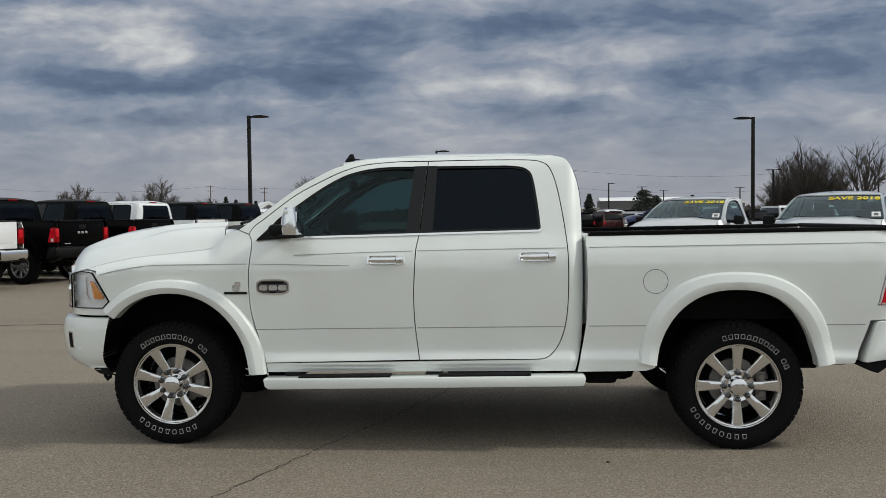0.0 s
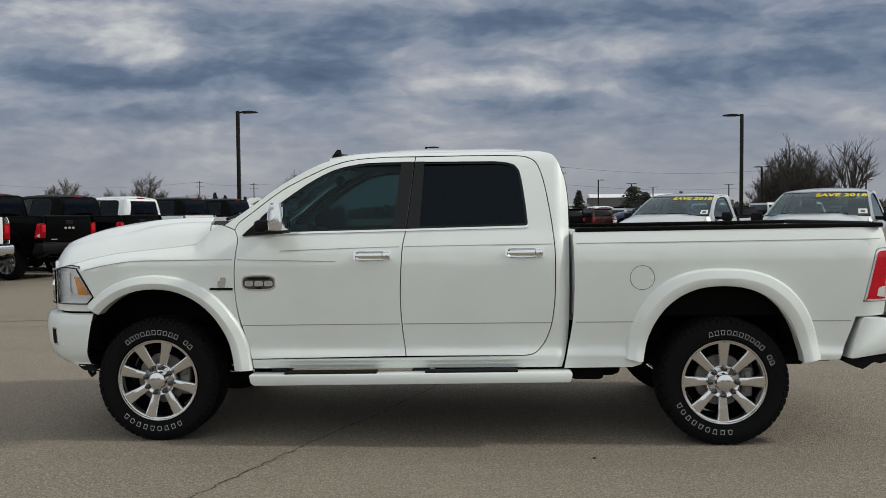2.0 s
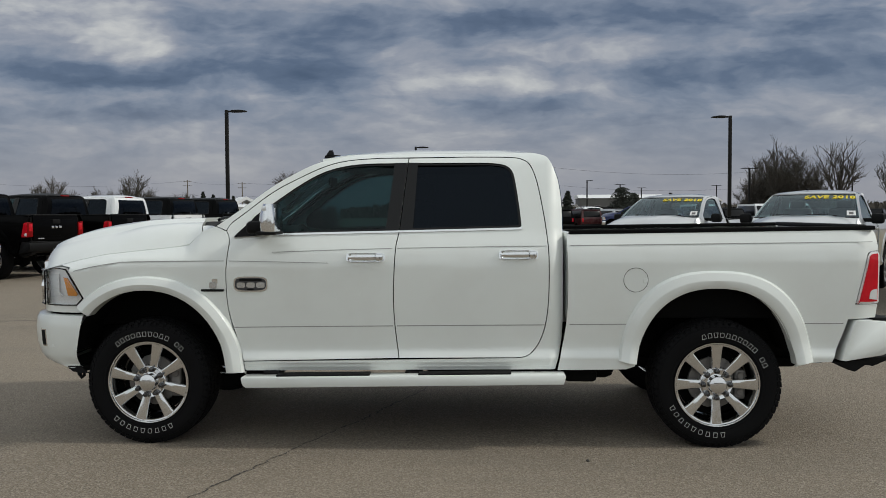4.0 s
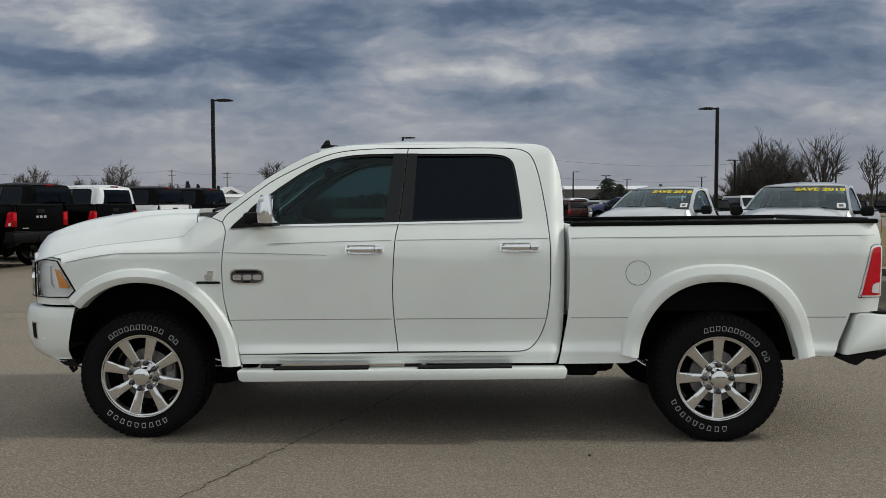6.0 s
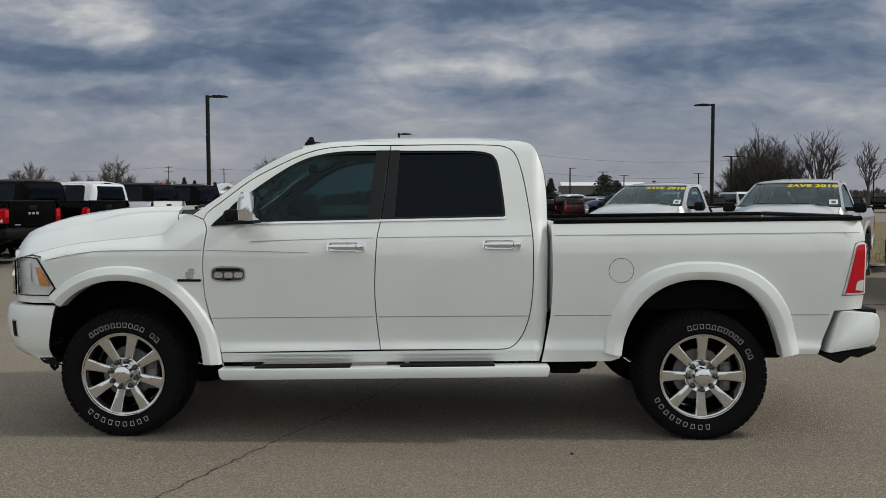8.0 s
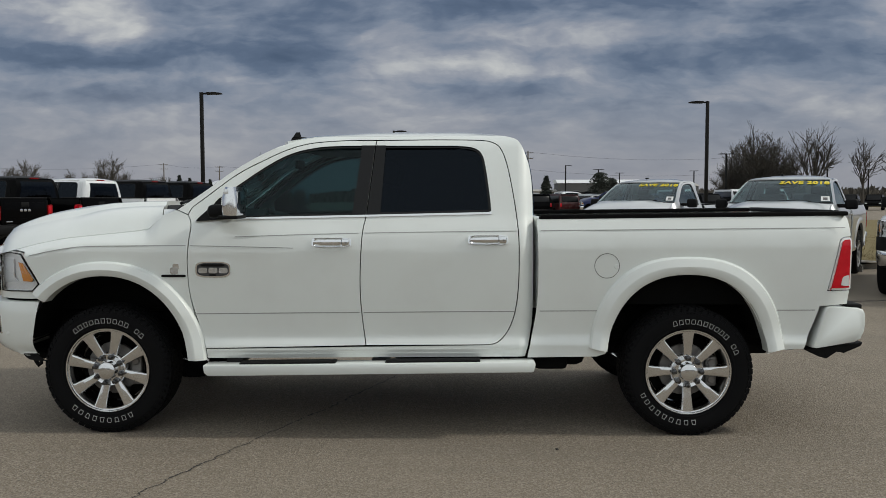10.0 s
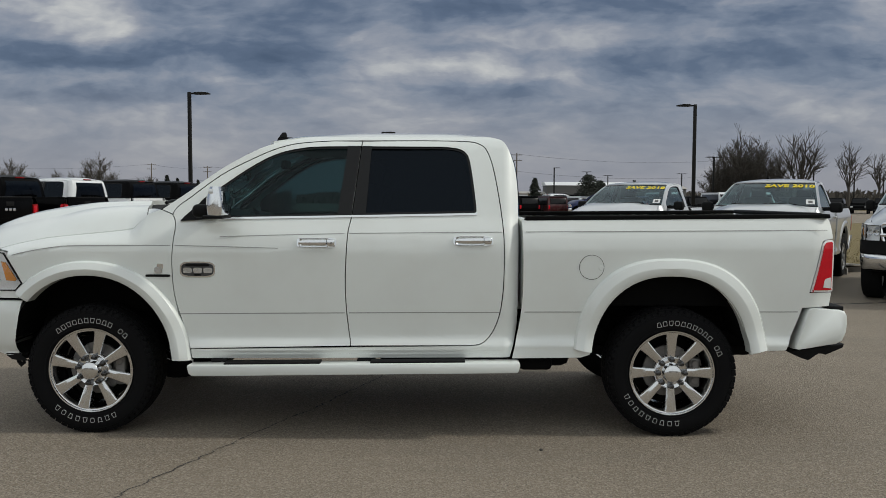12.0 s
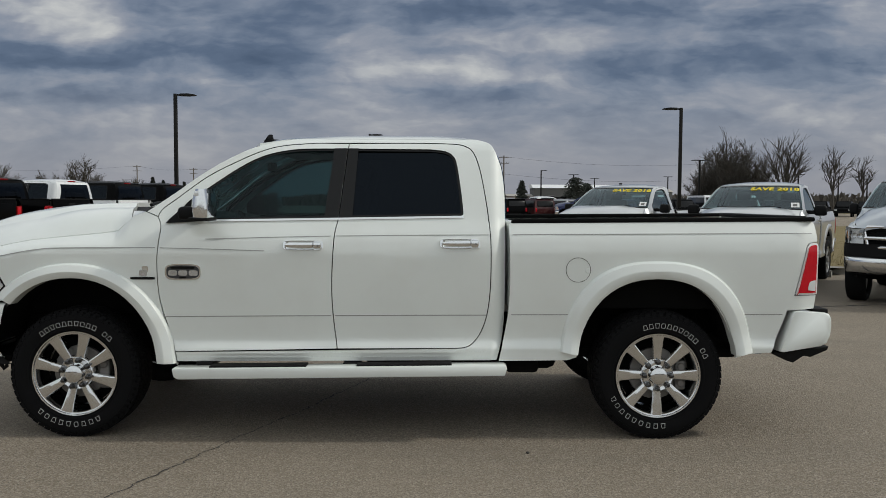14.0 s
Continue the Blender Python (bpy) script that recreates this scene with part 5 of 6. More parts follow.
for sgn in (-1, 1):
    board = part("running_board", prism([(-1.235, 0.478), (0.895, 0.507), (0.905, 0.49), (0.89, 0.436), (-1.20, 0.405), (-1.225, 0.425)], sgn * 1.10, sgn * 0.965, 0.012), WHITE, T, "white side step with black pads")
    for a, b in ((-1.00, -0.38), (-0.06, 0.55)):
        tilt = Matrix.Rotation(-0.0136, 3, "Y")
        part("step_pad", box(((a + b) / 2, sgn * 1.03, 0.494 + 0.0136 * ((a + b) / 2)), (b - a, 0.105, 0.022), 0.006, tilt), BLACK, board)
    for x in (-1.05, -0.10, 0.75):
        part("bracket", box((x, sgn * 0.90, 0.485), (0.11, 0.20, 0.04), 0.012), BLACK, board)
sill_z = 0.535
for dz in (0.0, 0.028):
    both_sides("sill_rib", ribbon([(-1.21, sill_z + dz - 0.008), (-0.2, sill_z + dz), (0.79, sill_z + dz + 0.008)], flank, 0.008, 0.0035), WHITE, T)
flap = lathe([(0.0806, -0.0004), (0.0806, -0.0021), (0.0776, -0.0021), (0.0776, -0.0004)], 48, closed=True)
y_cap = flank(1.365, 1.11)
bmesh.ops.rotate(flap, verts=flap.verts, matrix=Matrix.Rotation(radians(1.5), 3, "X"))
bmesh.ops.translate(flap, verts=flap.verts, vec=(1.365, y_cap + 0.001, 1.11))
cap_ring = part("fuel_flap", flap, SEAM_GREY, T, "round fuel flap")
part("finger_notch", lathe([(0.0001, -0.001), (0.014, -0.001), (0.018, 0.002)], 16, "y", (1.365 + 0.062, y_cap - 0.001, 1.105)), WHITE, cap_ring)
for sgn in (-1, 1):
    def plate(x0, z0, x1, z1, r, proud, skin=flank):
        """A rounded plate that lies on the door or the fender."""
        cx, cz, hx, hz = (x0 + x1) / 2, (z0 + z1) / 2, (x1 - x0) / 2, (z1 - z0) / 2
        loop = []
        for i in range(40):
            t = 2 * math.pi * i / 40
            c, s_ = math.cos(t), math.sin(t)
            loop.append((cx + math.copysign(abs(c) ** r, c) * hx, cz + math.copysign(abs(s_) ** r, s_) * hz))
        b = sheet(loop, lambda x, z: skin(x, z) - proud, 0.3, (), proud + 0.002)
        return flipped(b) if sgn > 0 else b
    badge = part("door_badge", plate(-1.297, 1.034, -1.068, 1.138, 0.55, 0.006), CHROME, T, "oval bright badge with a dark field")
    part("field", plate(-1.287, 1.043, -1.078, 1.129, 0.55, 0.008), BADGE_FIELD, badge)
    for k in range(3):
        part("shape", plate(-1.275 + k * 0.066, 1.062, -1.217 + k * 0.066, 1.098, 0.5, 0.012), BADGE_GREY, badge)
    part("shape", plate(-1.26, 1.106, -1.105, 1.122, 0.4, 0.010), BLACK, badge)
    part("shape", plate(-1.205, 1.044, -1.16, 1.056, 0.4, 0.010), BLACK, badge)
    mark = part("fender_badge", plate(-1.462, 1.058, -1.412, 1.10, 0.45, 0.008, fender_skin), BADGE_GREY, T, "small bright badge over a dark bar")
    part("shape", plate(-1.445, 1.085, -1.405, 1.123, 0.4, 0.006, fender_skin), CHROME, mark)
    part("bar", plate(-1.520, 1.036, -1.362, 1.052, 0.25, 0.006, fender_skin), BLACK, mark)
def roof_fin(truck):
    """The small fin antenna at the front of the roof."""
    fin = bmesh.new()
    rows = []
    for z, a, b, hw in ((1.998, -0.868, -0.69, 0.035), (2.018, -0.858, -0.715, 0.028), (2.024, -0.852, -0.79, 0.022), (2.052, -0.832, -0.796, 0.012), (2.060, -0.825, -0.80, 0.006)):
        z -= 0.014
        rows.append([fin.verts.new(p) for p in ((a, 0, z), ((a + b) / 2, -hw, z), (b, -hw * 0.7, z), (b, hw * 0.7, z), ((a + b) / 2, hw, z))])
    for a, b in zip(rows, rows[1:]):
        for i in range(5):
            fin.faces.new((a[i], a[(i + 1) % 5], b[(i + 1) % 5], b[i]))
    fin.faces.new(rows[0]), fin.faces.new(rows[-1])
    part("roof_antenna", fin, BLACK, truck, "black fin antenna")


roof_fin(T)

# crack, stone and stains in the pavement
random.seed(7)
crack = bmesh.new()
way_pts = [(-0.05, 2.3), (-0.16, 1.77), (-0.36, 1.2), (-0.58, 0.64), (-0.89, -0.10), (-1.07, -0.6), (-1.24, -1.05), (-1.42, -1.6), (-1.75, -2.6), (-1.9, -3.6)]
fine_pts = curve(way_pts, n=34)
left, right = [], []
j = 0.0
for i, (x, y) in enumerate(fine_pts):
    j = j * 0.82 + random.uniform(-0.011, 0.011)
    wd = max(0.0006, random.gauss(0.0046, 0.0028))
    left.append(crack.verts.new((x + j - wd, y + j * 0.3, 0.003)))
    right.append(crack.verts.new((x + j + wd, y + j * 0.3, 0.003)))
for i in range(len(left) - 1):
    crack.faces.new((left[i], right[i], right[i + 1], left[i + 1]))
for pts in (((5.2, 6.9), (6.4, 7.05), (7.3, 7.25), (8.4, 7.3), (9.6, 7.7)), ((-7.5, 6.2), (-5.0, 6.6), (-2.6, 7.3))):
    left, right = [], []
    for x, y in curve(pts, n=12):
        j, wd = random.uniform(-0.02, 0.02), random.uniform(0.012, 0.05)
        left.append(crack.verts.new((x, y + j - wd, 0.003)))
        right.append(crack.verts.new((x, y + j + wd, 0.003)))
    for i in range(len(left) - 1):
        crack.faces.new((left[i], right[i], right[i + 1], left[i + 1]))
tagged(part("pavement_crack", crack, TAR, None), "thin jagged dark crack in the pavement", "crack", kind="structure")
stone = bmesh.new()
bmesh.ops.create_icosphere(stone, subdivisions=2, radius=0.011)
for v in stone.verts:
    v.co = v.co * (1 + 0.3 * noise.noise(v.co * 90))
    v.co.z = v.co.z * 0.7 + 0.006
stone_ob = part("pebble", stone, TAR)
stone_ob.location = (1.017, -0.30, 0)
tagged(stone_ob, "small dark pebble lying on the pavement", "pebble")


# ---- parked pickups behind ----
def heading(base, degrees, lift=0.0):
    """The pose of a pickup whose windscreen foot stands over base, its nose turned by degrees from -y towards -x."""
    r = radians(90 - degrees)
    return pose(base[0] + 1.6 * math.cos(r), base[1] + 1.6 * math.sin(r), 0, 0, 0, 90 - degrees)


def screen_sign(truck, words):
    """Yellow letters across the top of a windscreen, and a paper label in its corner."""
    data = bpy.data.curves.new("lettering", "FONT")
    data.body, data.size, data.extrude, data.align_x, data.align_y = words, 0.205, 0.001, "CENTER", "CENTER"
    data.space_character, data.offset = 1.06, 0.008
    flat = bpy.data.objects.new("lettering", data)
    me = bpy.data.meshes.new_from_object(flat)
    bpy.data.objects.remove(flat)
    me.materials.append(YELLOW)
    out = Vector((-0.45, 0, 0.89))
    for v in me.vertices:
        v.co = Vector(windscreen_at(0.77 + v.co.y / 0.95, -0.43 - v.co.x / 0.88)) + out * (0.008 + v.co.z)
    ob = new("screen_lettering", me)
    ob.parent = truck
    ob["label"] = "yellow painted sale lettering"
    label = grid(steps(0.10, 0.27, 2), steps(-0.95, -0.79, 2), lambda u, v: Vector(windscreen_at(u, v)) + out * 0.006, out * -0.003)
    paper = part("window_label", label, PAPER, truck, "white paper label")
    part("print", grid(steps(0.135, 0.225, 1), steps(-0.91, -0.83, 1), lambda u, v: Vector(windscreen_at(u, v)) + out * 0.008, out * -0.001), STEEL, paper)


LOW = Matrix.Diagonal((1, 1, 0.97, 1))
silver_one = pickup(heading((4.08, 12.6), 37) @ LOW, "pickup_truck", "silver regular-cab pickup with yellow windscreen lettering", SILVER, "regular", group="silver pickups in a row", side_glass=PANE_CLEAR, rear_glass=PANE_CLEAR)
screen_sign(silver_one, "SAVE 2018")
part("roof_antenna", box((-0.48, 0.16, 2.026), (0.10, 0.05, 0.035), 0.014, None, 3), BLACK, silver_one)
silver_two = copy_thing(silver_one, heading((6.11, 9.75), 33))
silver_three = pickup(heading((8.09, 7.66), 36), "pickup_truck", "blue-grey pickup with chrome grille surround and black valance", GREY, "regular", side_glass=PANE_CLEAR, rear_glass=PANE_CLEAR, valance=True, lower=BLACK, group="silver pickups in a row")


def tail_at(px, py, degrees):
    """The pose of a pickup whose tailgate stands over a place, driving away, turned by degrees from +y towards +x."""
    r = radians(-90 - degrees)
    return pose(px - 2.93 * math.cos(r), py - 2.93 * math.sin(r), 0, 0, 0, -90 - degrees)


row = (("white crew-cab pickup with a chrome rear bumper", FLEET_WHITE), ("black crew-cab pickup with tinted windows and red lamps", BLACK_PAINT), ("black crew-cab pickup with a plain tailgate", BLACK_PAINT),
       ("white crew-cab pickup with dark glass between black ones", FLEET_WHITE), ("black crew-cab pickup parked tail outwards", BLACK_PAINT), ("black crew-cab pickup parked at the row end", BLACK_PAINT))
for i, (text, colour) in enumerate(row):
    pickup(tail_at(-10.16 + (i - 1) * 0.726, 14.60 + (i - 1) * 2.62, -77) @ Matrix.Diagonal((1, 1, 1.07, 1)), "pickup_truck", text, colour, "crew", make="b", group="pickups parked tail out")


# ---- lamps, wires, trees, buildings and far vehicles ----
def street_lamp(x, y, top=6.35, turn=0.0, heads=1, width=0.165):
    lamp = thing("street_lamp", pose(x, y, 0, 0, 0, turn), "tall dark bronze car-park lamp with a flat head" if heads == 1 else "tall dark car-park lamp with two flat heads", "street lamp", "car-park lamps")
    part("footing", lathe([(0.0001, 0), (0.30, 0), (0.30, 0.58), (0.26, 0.62), (0.0001, 0.62)], 20, "z"), CONCRETE, lamp)
    part("base_plate", box((0, 0, 0.64), (0.36, 0.36, 0.04), 0.01), POLE_PAINT, lamp)
    part("post", prism([(-width / 2, 0.64), (width / 2, 0.64), (width / 2 * 0.85, top), (-width / 2 * 0.85, top)], -width / 2, width / 2, 0.012), POLE_PAINT, lamp)
    for k in range(heads):
        sg = 1 if k == 0 else -1
        part("arm", box((sg * 0.16, 0, top - 0.06), (0.26, 0.07, 0.08), 0.01), POLE_PAINT, lamp)
        part("lamp_head", prism([(sg * 0.22, top - 0.10), (sg * 0.26, top - 0.01), (sg * 0.60, top + 0.0), (sg * 0.92, top - 0.04), (sg * 0.92, top - 0.08), (sg * 0.60, top - 0.10)], -0.19, 0.19, 0.008), POLE_PAINT, lamp)
    return lamp


street_lamp(-11.45, 32.7)
street_lamp(12.82, 37.1, turn=180)
street_lamp(-4.45, 54.9)


def far_lamp(px_angle, dist, heads=1, turn=0.0):
    a = radians(px_angle)
    return street_lamp(0.45 + dist * math.sin(a), -5.3 + dist * math.cos(a), turn=turn, heads=heads, width=0.2)


for angle, dist, heads in ((7.1, 128, 1), (9.3, 147, 2), (10.7, 170, 2), (17.5, 98, 2), (23.5, 150, 2), (25.8, 165, 2), (27.4, 185, 2), (15.5, 160, 2)):
    far_lamp(angle, dist, heads)


def spot(angle, dist):
    a = radians(angle)
    return 0.45 + dist * math.sin(a), -5.3 + dist * math.cos(a)


def crowned_tree(x, y, height, width, seed, limbs=13, open_to=78, fork=0.16, trunk=0.26, twigs=9, thick=1.0):
    """A bare tree whose limbs fan out from a short trunk to a rounded, uneven crown, each with branches and twigs."""
    rng = random.Random(seed)
    tree = thing("tree", pose(x, y, 0), "bare winter tree with a rounded crown of fine twigs", "tree", "bare trees")
    stem, crown = bmesh.new(), bmesh.new()
    base = Vector((0, 0, height * fork))
    add_tube(stem, [(0, 0, -0.05), (rng.uniform(-0.1, 0.1), 0, height * fork * 0.5), tuple(base + Vector((0, 0, 0.2)))], [trunk * 1.15, trunk, trunk * 0.8], 8, False)
    verts, faces = [], []

    def stick(pts, r0, r1):
        """A tapering three-sided twig along points."""
        n = len(pts)
        for i in range(n):
            d = (pts[min(i + 1, n - 1)] - pts[max(i - 1, 0)]).normalized()
            side = d.orthogonal().normalized()
            up = d.cross(side)
            rad = r0 + (r1 - r0) * i / (n - 1)
            for k in range(3):
                verts.append(pts[i] + (side * math.cos(2.0944 * k) + up * math.sin(2.0944 * k)) * rad)
            if i:
                b = len(verts) - 6
                for k in range(3):
                    faces.append((b + k, b + (k + 1) % 3, b + 3 + (k + 1) % 3, b + 3 + k))

    def run(start, way, length, bend, n):
        pts, d = [start], way.normalized()
        for i in range(n):
            d = (d + Vector((rng.uniform(-1, 1), rng.uniform(-1, 1), rng.uniform(-0.7, 0.8))) * bend).normalized()
            pts.append(pts[-1] + d * length / n)
        return pts
    for i in range(limbs):
        turn = 2 * math.pi * (i * 0.382 + rng.uniform(-0.05, 0.05))
        tilt = radians(open_to) * math.sqrt((i + 0.4) / limbs)
        aim = Vector((math.sin(tilt) * math.cos(turn), math.sin(tilt) * math.sin(turn), math.cos(tilt)))
        reach = Vector((aim.x * width / 2, aim.y * width / 2, aim.z * height * (1 - fork))).length * rng.uniform(0.78, 1.0)
        way = Vector((aim.x * width / 2, aim.y * width / 2, aim.z * height * (1 - fork) + 0.1))
        limb = run(base + Vector((0, 0, rng.uniform(-0.3, 0.2))), way, reach, 0.09, 6)
        stick(limb, 0.085 * thick * rng.uniform(0.8, 1.2), 0.022)
        for k in range(twigs):
            at = rng.uniform(0.25, 0.97)
            j = min(5, int(at * 6))
            p = limb[j].lerp(limb[j + 1], at * 6 - j)
            out = (limb[j + 1] - limb[j]).normalized()
            w_ = out + Vector((rng.uniform(-1, 1), rng.uniform(-1, 1), rng.uniform(-0.55, 0.65))) * 0.85
            branch = run(p, w_, reach * rng.uniform(0.30, 0.62) * (1.12 - at * 0.85), 0.16, 4)
            stick(branch, 0.042 * thick, 0.020)
            for q in range(8):
                j = rng.randint(1, 4)
                d = (branch[j] - branch[j - 1]).normalized() + Vector((rng.uniform(-1, 1), rng.uniform(-1, 1), rng.uniform(-0.3, 0.8))) * 0.7
                stick(run(branch[j], d, height * rng.uniform(0.06, 0.15), 0.2, 3), 0.020, 0.012)
    me = bpy.data.meshes.new("twigs")
    me.from_pydata(verts, [], faces)
    crown.from_mesh(me)
    bpy.data.meshes.remove(me)
    part("trunk", stem, BARK, tree)
    part("crown", crown, BARK, tree, "crown of thin bare twigs")
    return tree


# the clump behind the silver pickups: angle, distance, height, width, seed
for angle, dist, height, width, seed in ((17.7, 114, 7.2, 5.0, 11), (18.5, 118, 9.4, 5.2, 12), (19.3, 113, 10.3, 5.4, 13), (20.3, 116, 9.6, 5.0, 14), (21.1, 119, 8.0, 4.4, 15), (18.9, 124, 8.4, 8.0, 17), (20.0, 126, 7.8, 7.5, 18)):
    crowned_tree(*spot(angle, dist), height, width, seed, 17, 80, 0.14, 0.20, 13, 1.2)
# single trees beside it
crowned_tree(*spot(22.75, 112), 10.7, 7.2, 16, 11, 72, 0.26, 0.36, 8, 2.0)
crowned_tree(*spot(25.5, 115), 8.6, 5.2, 33, 9, 64, 0.36, 0.18, 5, 1.0)
crowned_tree(*spot(27.2, 118), 7.2, 3.6, 28, 7, 52, 0.36, 0.15, 5, 1.0)
# rounded trees beyond the dark pickups, and a thin one by the lamp
for angle, dist, height, width, seed in ((-28.0, 140, 7.0, 9.5, 19), (-23.1, 140, 7.9, 8.5, 29), (-25.4, 150, 5.8, 7.0, 21), (-19.9, 160, 5.4, 6.0, 23)):
    crowned_tree(*spot(angle, dist), height, width, seed, 24, 88, 0.20, 0.24, 14, 1.2)
crowned_tree(*spot(-13.3, 105), 7.0, 4.6, 22, 9, 60, 0.25, 0.18, 9, 0.9)


def evergreen(x, y, height, width, seed):
    """A dense dark conifer: a trunk and a crown of many small sprays."""
    rng = random.Random(seed)
    tree = thing("tree", pose(x, y, 0), "dark evergreen tree beside the far car park", "tree", "evergreen trees")
    part("trunk", lathe([(0.0001, 0), (0.16, 0), (0.05, height * 0.9), (0.0001, height * 0.95)], 8, "z"), BARK, tree)
    verts, faces = [], []
    for i in range(1500):
        t = rng.random()
        r = width / 2 * (1 - t) ** (0.55 if width < 3 else 0.32) * math.sqrt(rng.uniform(0.15, 1.0)) * (0.75 + 0.35 * math.sin(t * 17 + i % 5))
        a = rng.uniform(0, 6.283)
        c = Vector((r * math.cos(a), r * math.sin(a), height * (0.12 + 0.88 * t)))
        u = Vector((rng.uniform(-1, 1), rng.uniform(-1, 1), rng.uniform(-0.6, 0.6))).normalized() * rng.uniform(0.10, 0.32)
        v = u.orthogonal().normalized() * rng.uniform(0.05, 0.14)
        k = len(verts)
        verts += [c - u, c + v, c + u * 1.2, c - v]
        faces.append((k, k + 1, k + 2, k + 3))
    me = bpy.data.meshes.new("sprays")
    me.from_pydata(verts, [], faces)
    crown = bmesh.new()
    crown.from_mesh(me)
    bpy.data.meshes.remove(me)
    part("crown", crown, CONIFER, tree)


evergreen(*spot(5.8, 120), 4.5, 2.4, 41)
evergreen(*spot(-18.85, 150), 5.3, 2.0, 51)
evergreen(*spot(-18.2, 152), 4.9, 1.5, 52)
evergreen(*spot(-16.9, 155), 4.7, 1.4, 53)
evergreen(*spot(9.4, 118), 4.9, 4.8, 42)
evergreen(*spot(10.2, 120), 4.1, 3.4, 43)


def utility_pole(angle, dist, height=10.0, turn=0.0):
    x, y = spot(angle, dist)
    pole = thing("utility_pole", pose(x, y, 0, 0, 0, turn), "weathered wooden utility pole with crossarms", "utility pole", "utility poles")
    part("post", lathe([(0.0001, 0), (0.18, 0), (0.12, height), (0.0001, height)], 10, "z"), WOOD_POLE, pole)
    for z in (height - 0.4, height - 1.5):
        part("crossarm", box((0, 0, z), (2.0, 0.10, 0.11), 0.01), WOOD_POLE, pole)
        for k in (-1.0, -0.5, 0.5, 1.0):
            part("insulator", lathe([(0.0001, z + 0.07), (0.05, z + 0.07), (0.06, z + 0.15), (0.03, z + 0.22), (0.0001, z + 0.22)], 8, "z", (k, 0, 0)), STEEL, pole)
    return Vector((x, y, height - 0.2))


def wire(a, b, sag, r=0.022):
    pts = [a.lerp(b, t) - Vector((0, 0, 4 * sag * t * (1 - t))) for t in steps(0, 1, 16)]
    ob = part("power_line", tube(pts, r, 4), WIRE)
    tagged(ob, "thin dark overhead power line", "power line", "power lines")


pa = utility_pole(4.55, 165, 10.6)
pb = utility_pole(-19.8, 230, 10.5, 20)
pc = utility_pole(-16.3, 230, 10, 15)
pd = utility_pole(-33.0, 235, 10, 15)
pe = Vector((60, 180, 10.2))
for dz in (0.0, -3.4):
    wire(pa + Vector((0, 0, dz)), pe + Vector((0, 0, dz)), 1.0)
    wire(pb + Vector((0, 0, dz)), pc + Vector((0, 0, dz)), 0.7)
    wire(pc + Vector((0, 0, dz)), pa + Vector((0, 0, dz)), 1.8)
    wire(pd + Vector((0, 0, dz)), pb + Vector((0, 0, dz)), 1.4)


def shed(angle, dist, size, label, roof_mat, wall_mat, turn=0.0, gable=0.0):
    x, y = spot(angle, dist)
    sx, sy, h = size
    house = thing("building", pose(x, y, 0, 0, 0, turn), label, "building")
    part("wall", box((0, 0, h * 0.42 if not gable else h * 0.4), (sx, sy, h * 0.84 if not gable else h * 0.8), 0.02), wall_mat, house)
    roof = [(-sx / 2 - 0.3, h * 0.8), (0, h * 0.8 + gable + 0.15), (sx / 2 + 0.3, h * 0.8), (sx / 2 + 0.3, h), (0, h + gable), (-sx / 2 - 0.3, h)] if gable else [(-sx / 2 - 0.3, h * 0.78), (sx / 2 + 0.3, h * 0.78), (sx / 2 + 0.3, h), (-sx / 2 - 0.3, h)]
    top_roof = prism(roof, -sy / 2 - 0.3, sy / 2 + 0.3, 0.0)
    if not gable:
        for v in top_roof.verts:
            if v.co.z < h * 0.9:
                v.co.z = h * 0.84
            elif v.co.y < 0:
                v.co.y = -sy * 0.1
    part("roof", top_roof, roof_mat, house)
    n = max(2, int(sx / 3.0))
    for i in range(n):
        win = part("window", box((-sx / 2 + (i + 0.5) * sx / n, -sy / 2 - 0.02, h * 0.36), (1.6, 0.08, h * 0.34), 0.01), STEEL, house)
        part("pane", box((-sx / 2 + (i + 0.5) * sx / n, -sy / 2 - 0.07, h * 0.36), (1.44, 0.03, h * 0.29), 0.004), GLOSS_BLACK, win)
    return house


shed(9.2, 230, (22, 10, 6.2), "low dark grey building with a white roof band", ROOF_WHITE, DARK_WALL)
shed(13.6, 235, (16, 10, 5.2), "low dark grey building beyond the parked cars", CONCRETE, DARK_WALL)
shed(5.6, 230, (7, 10, 3.6), "low tan building beside the car park", CONCRETE, BROWN_WALL)
shed(-16.3, 170, (4.6, 6, 3.6), "small white house with a pitched roof", ROOF_WHITE, ROOF_WHITE, 30, 1.3)
shed(-14.8, 150, (9, 8, 3.2), "long low shed with a white metal roof", ROOF_WHITE, ROOF_WHITE)


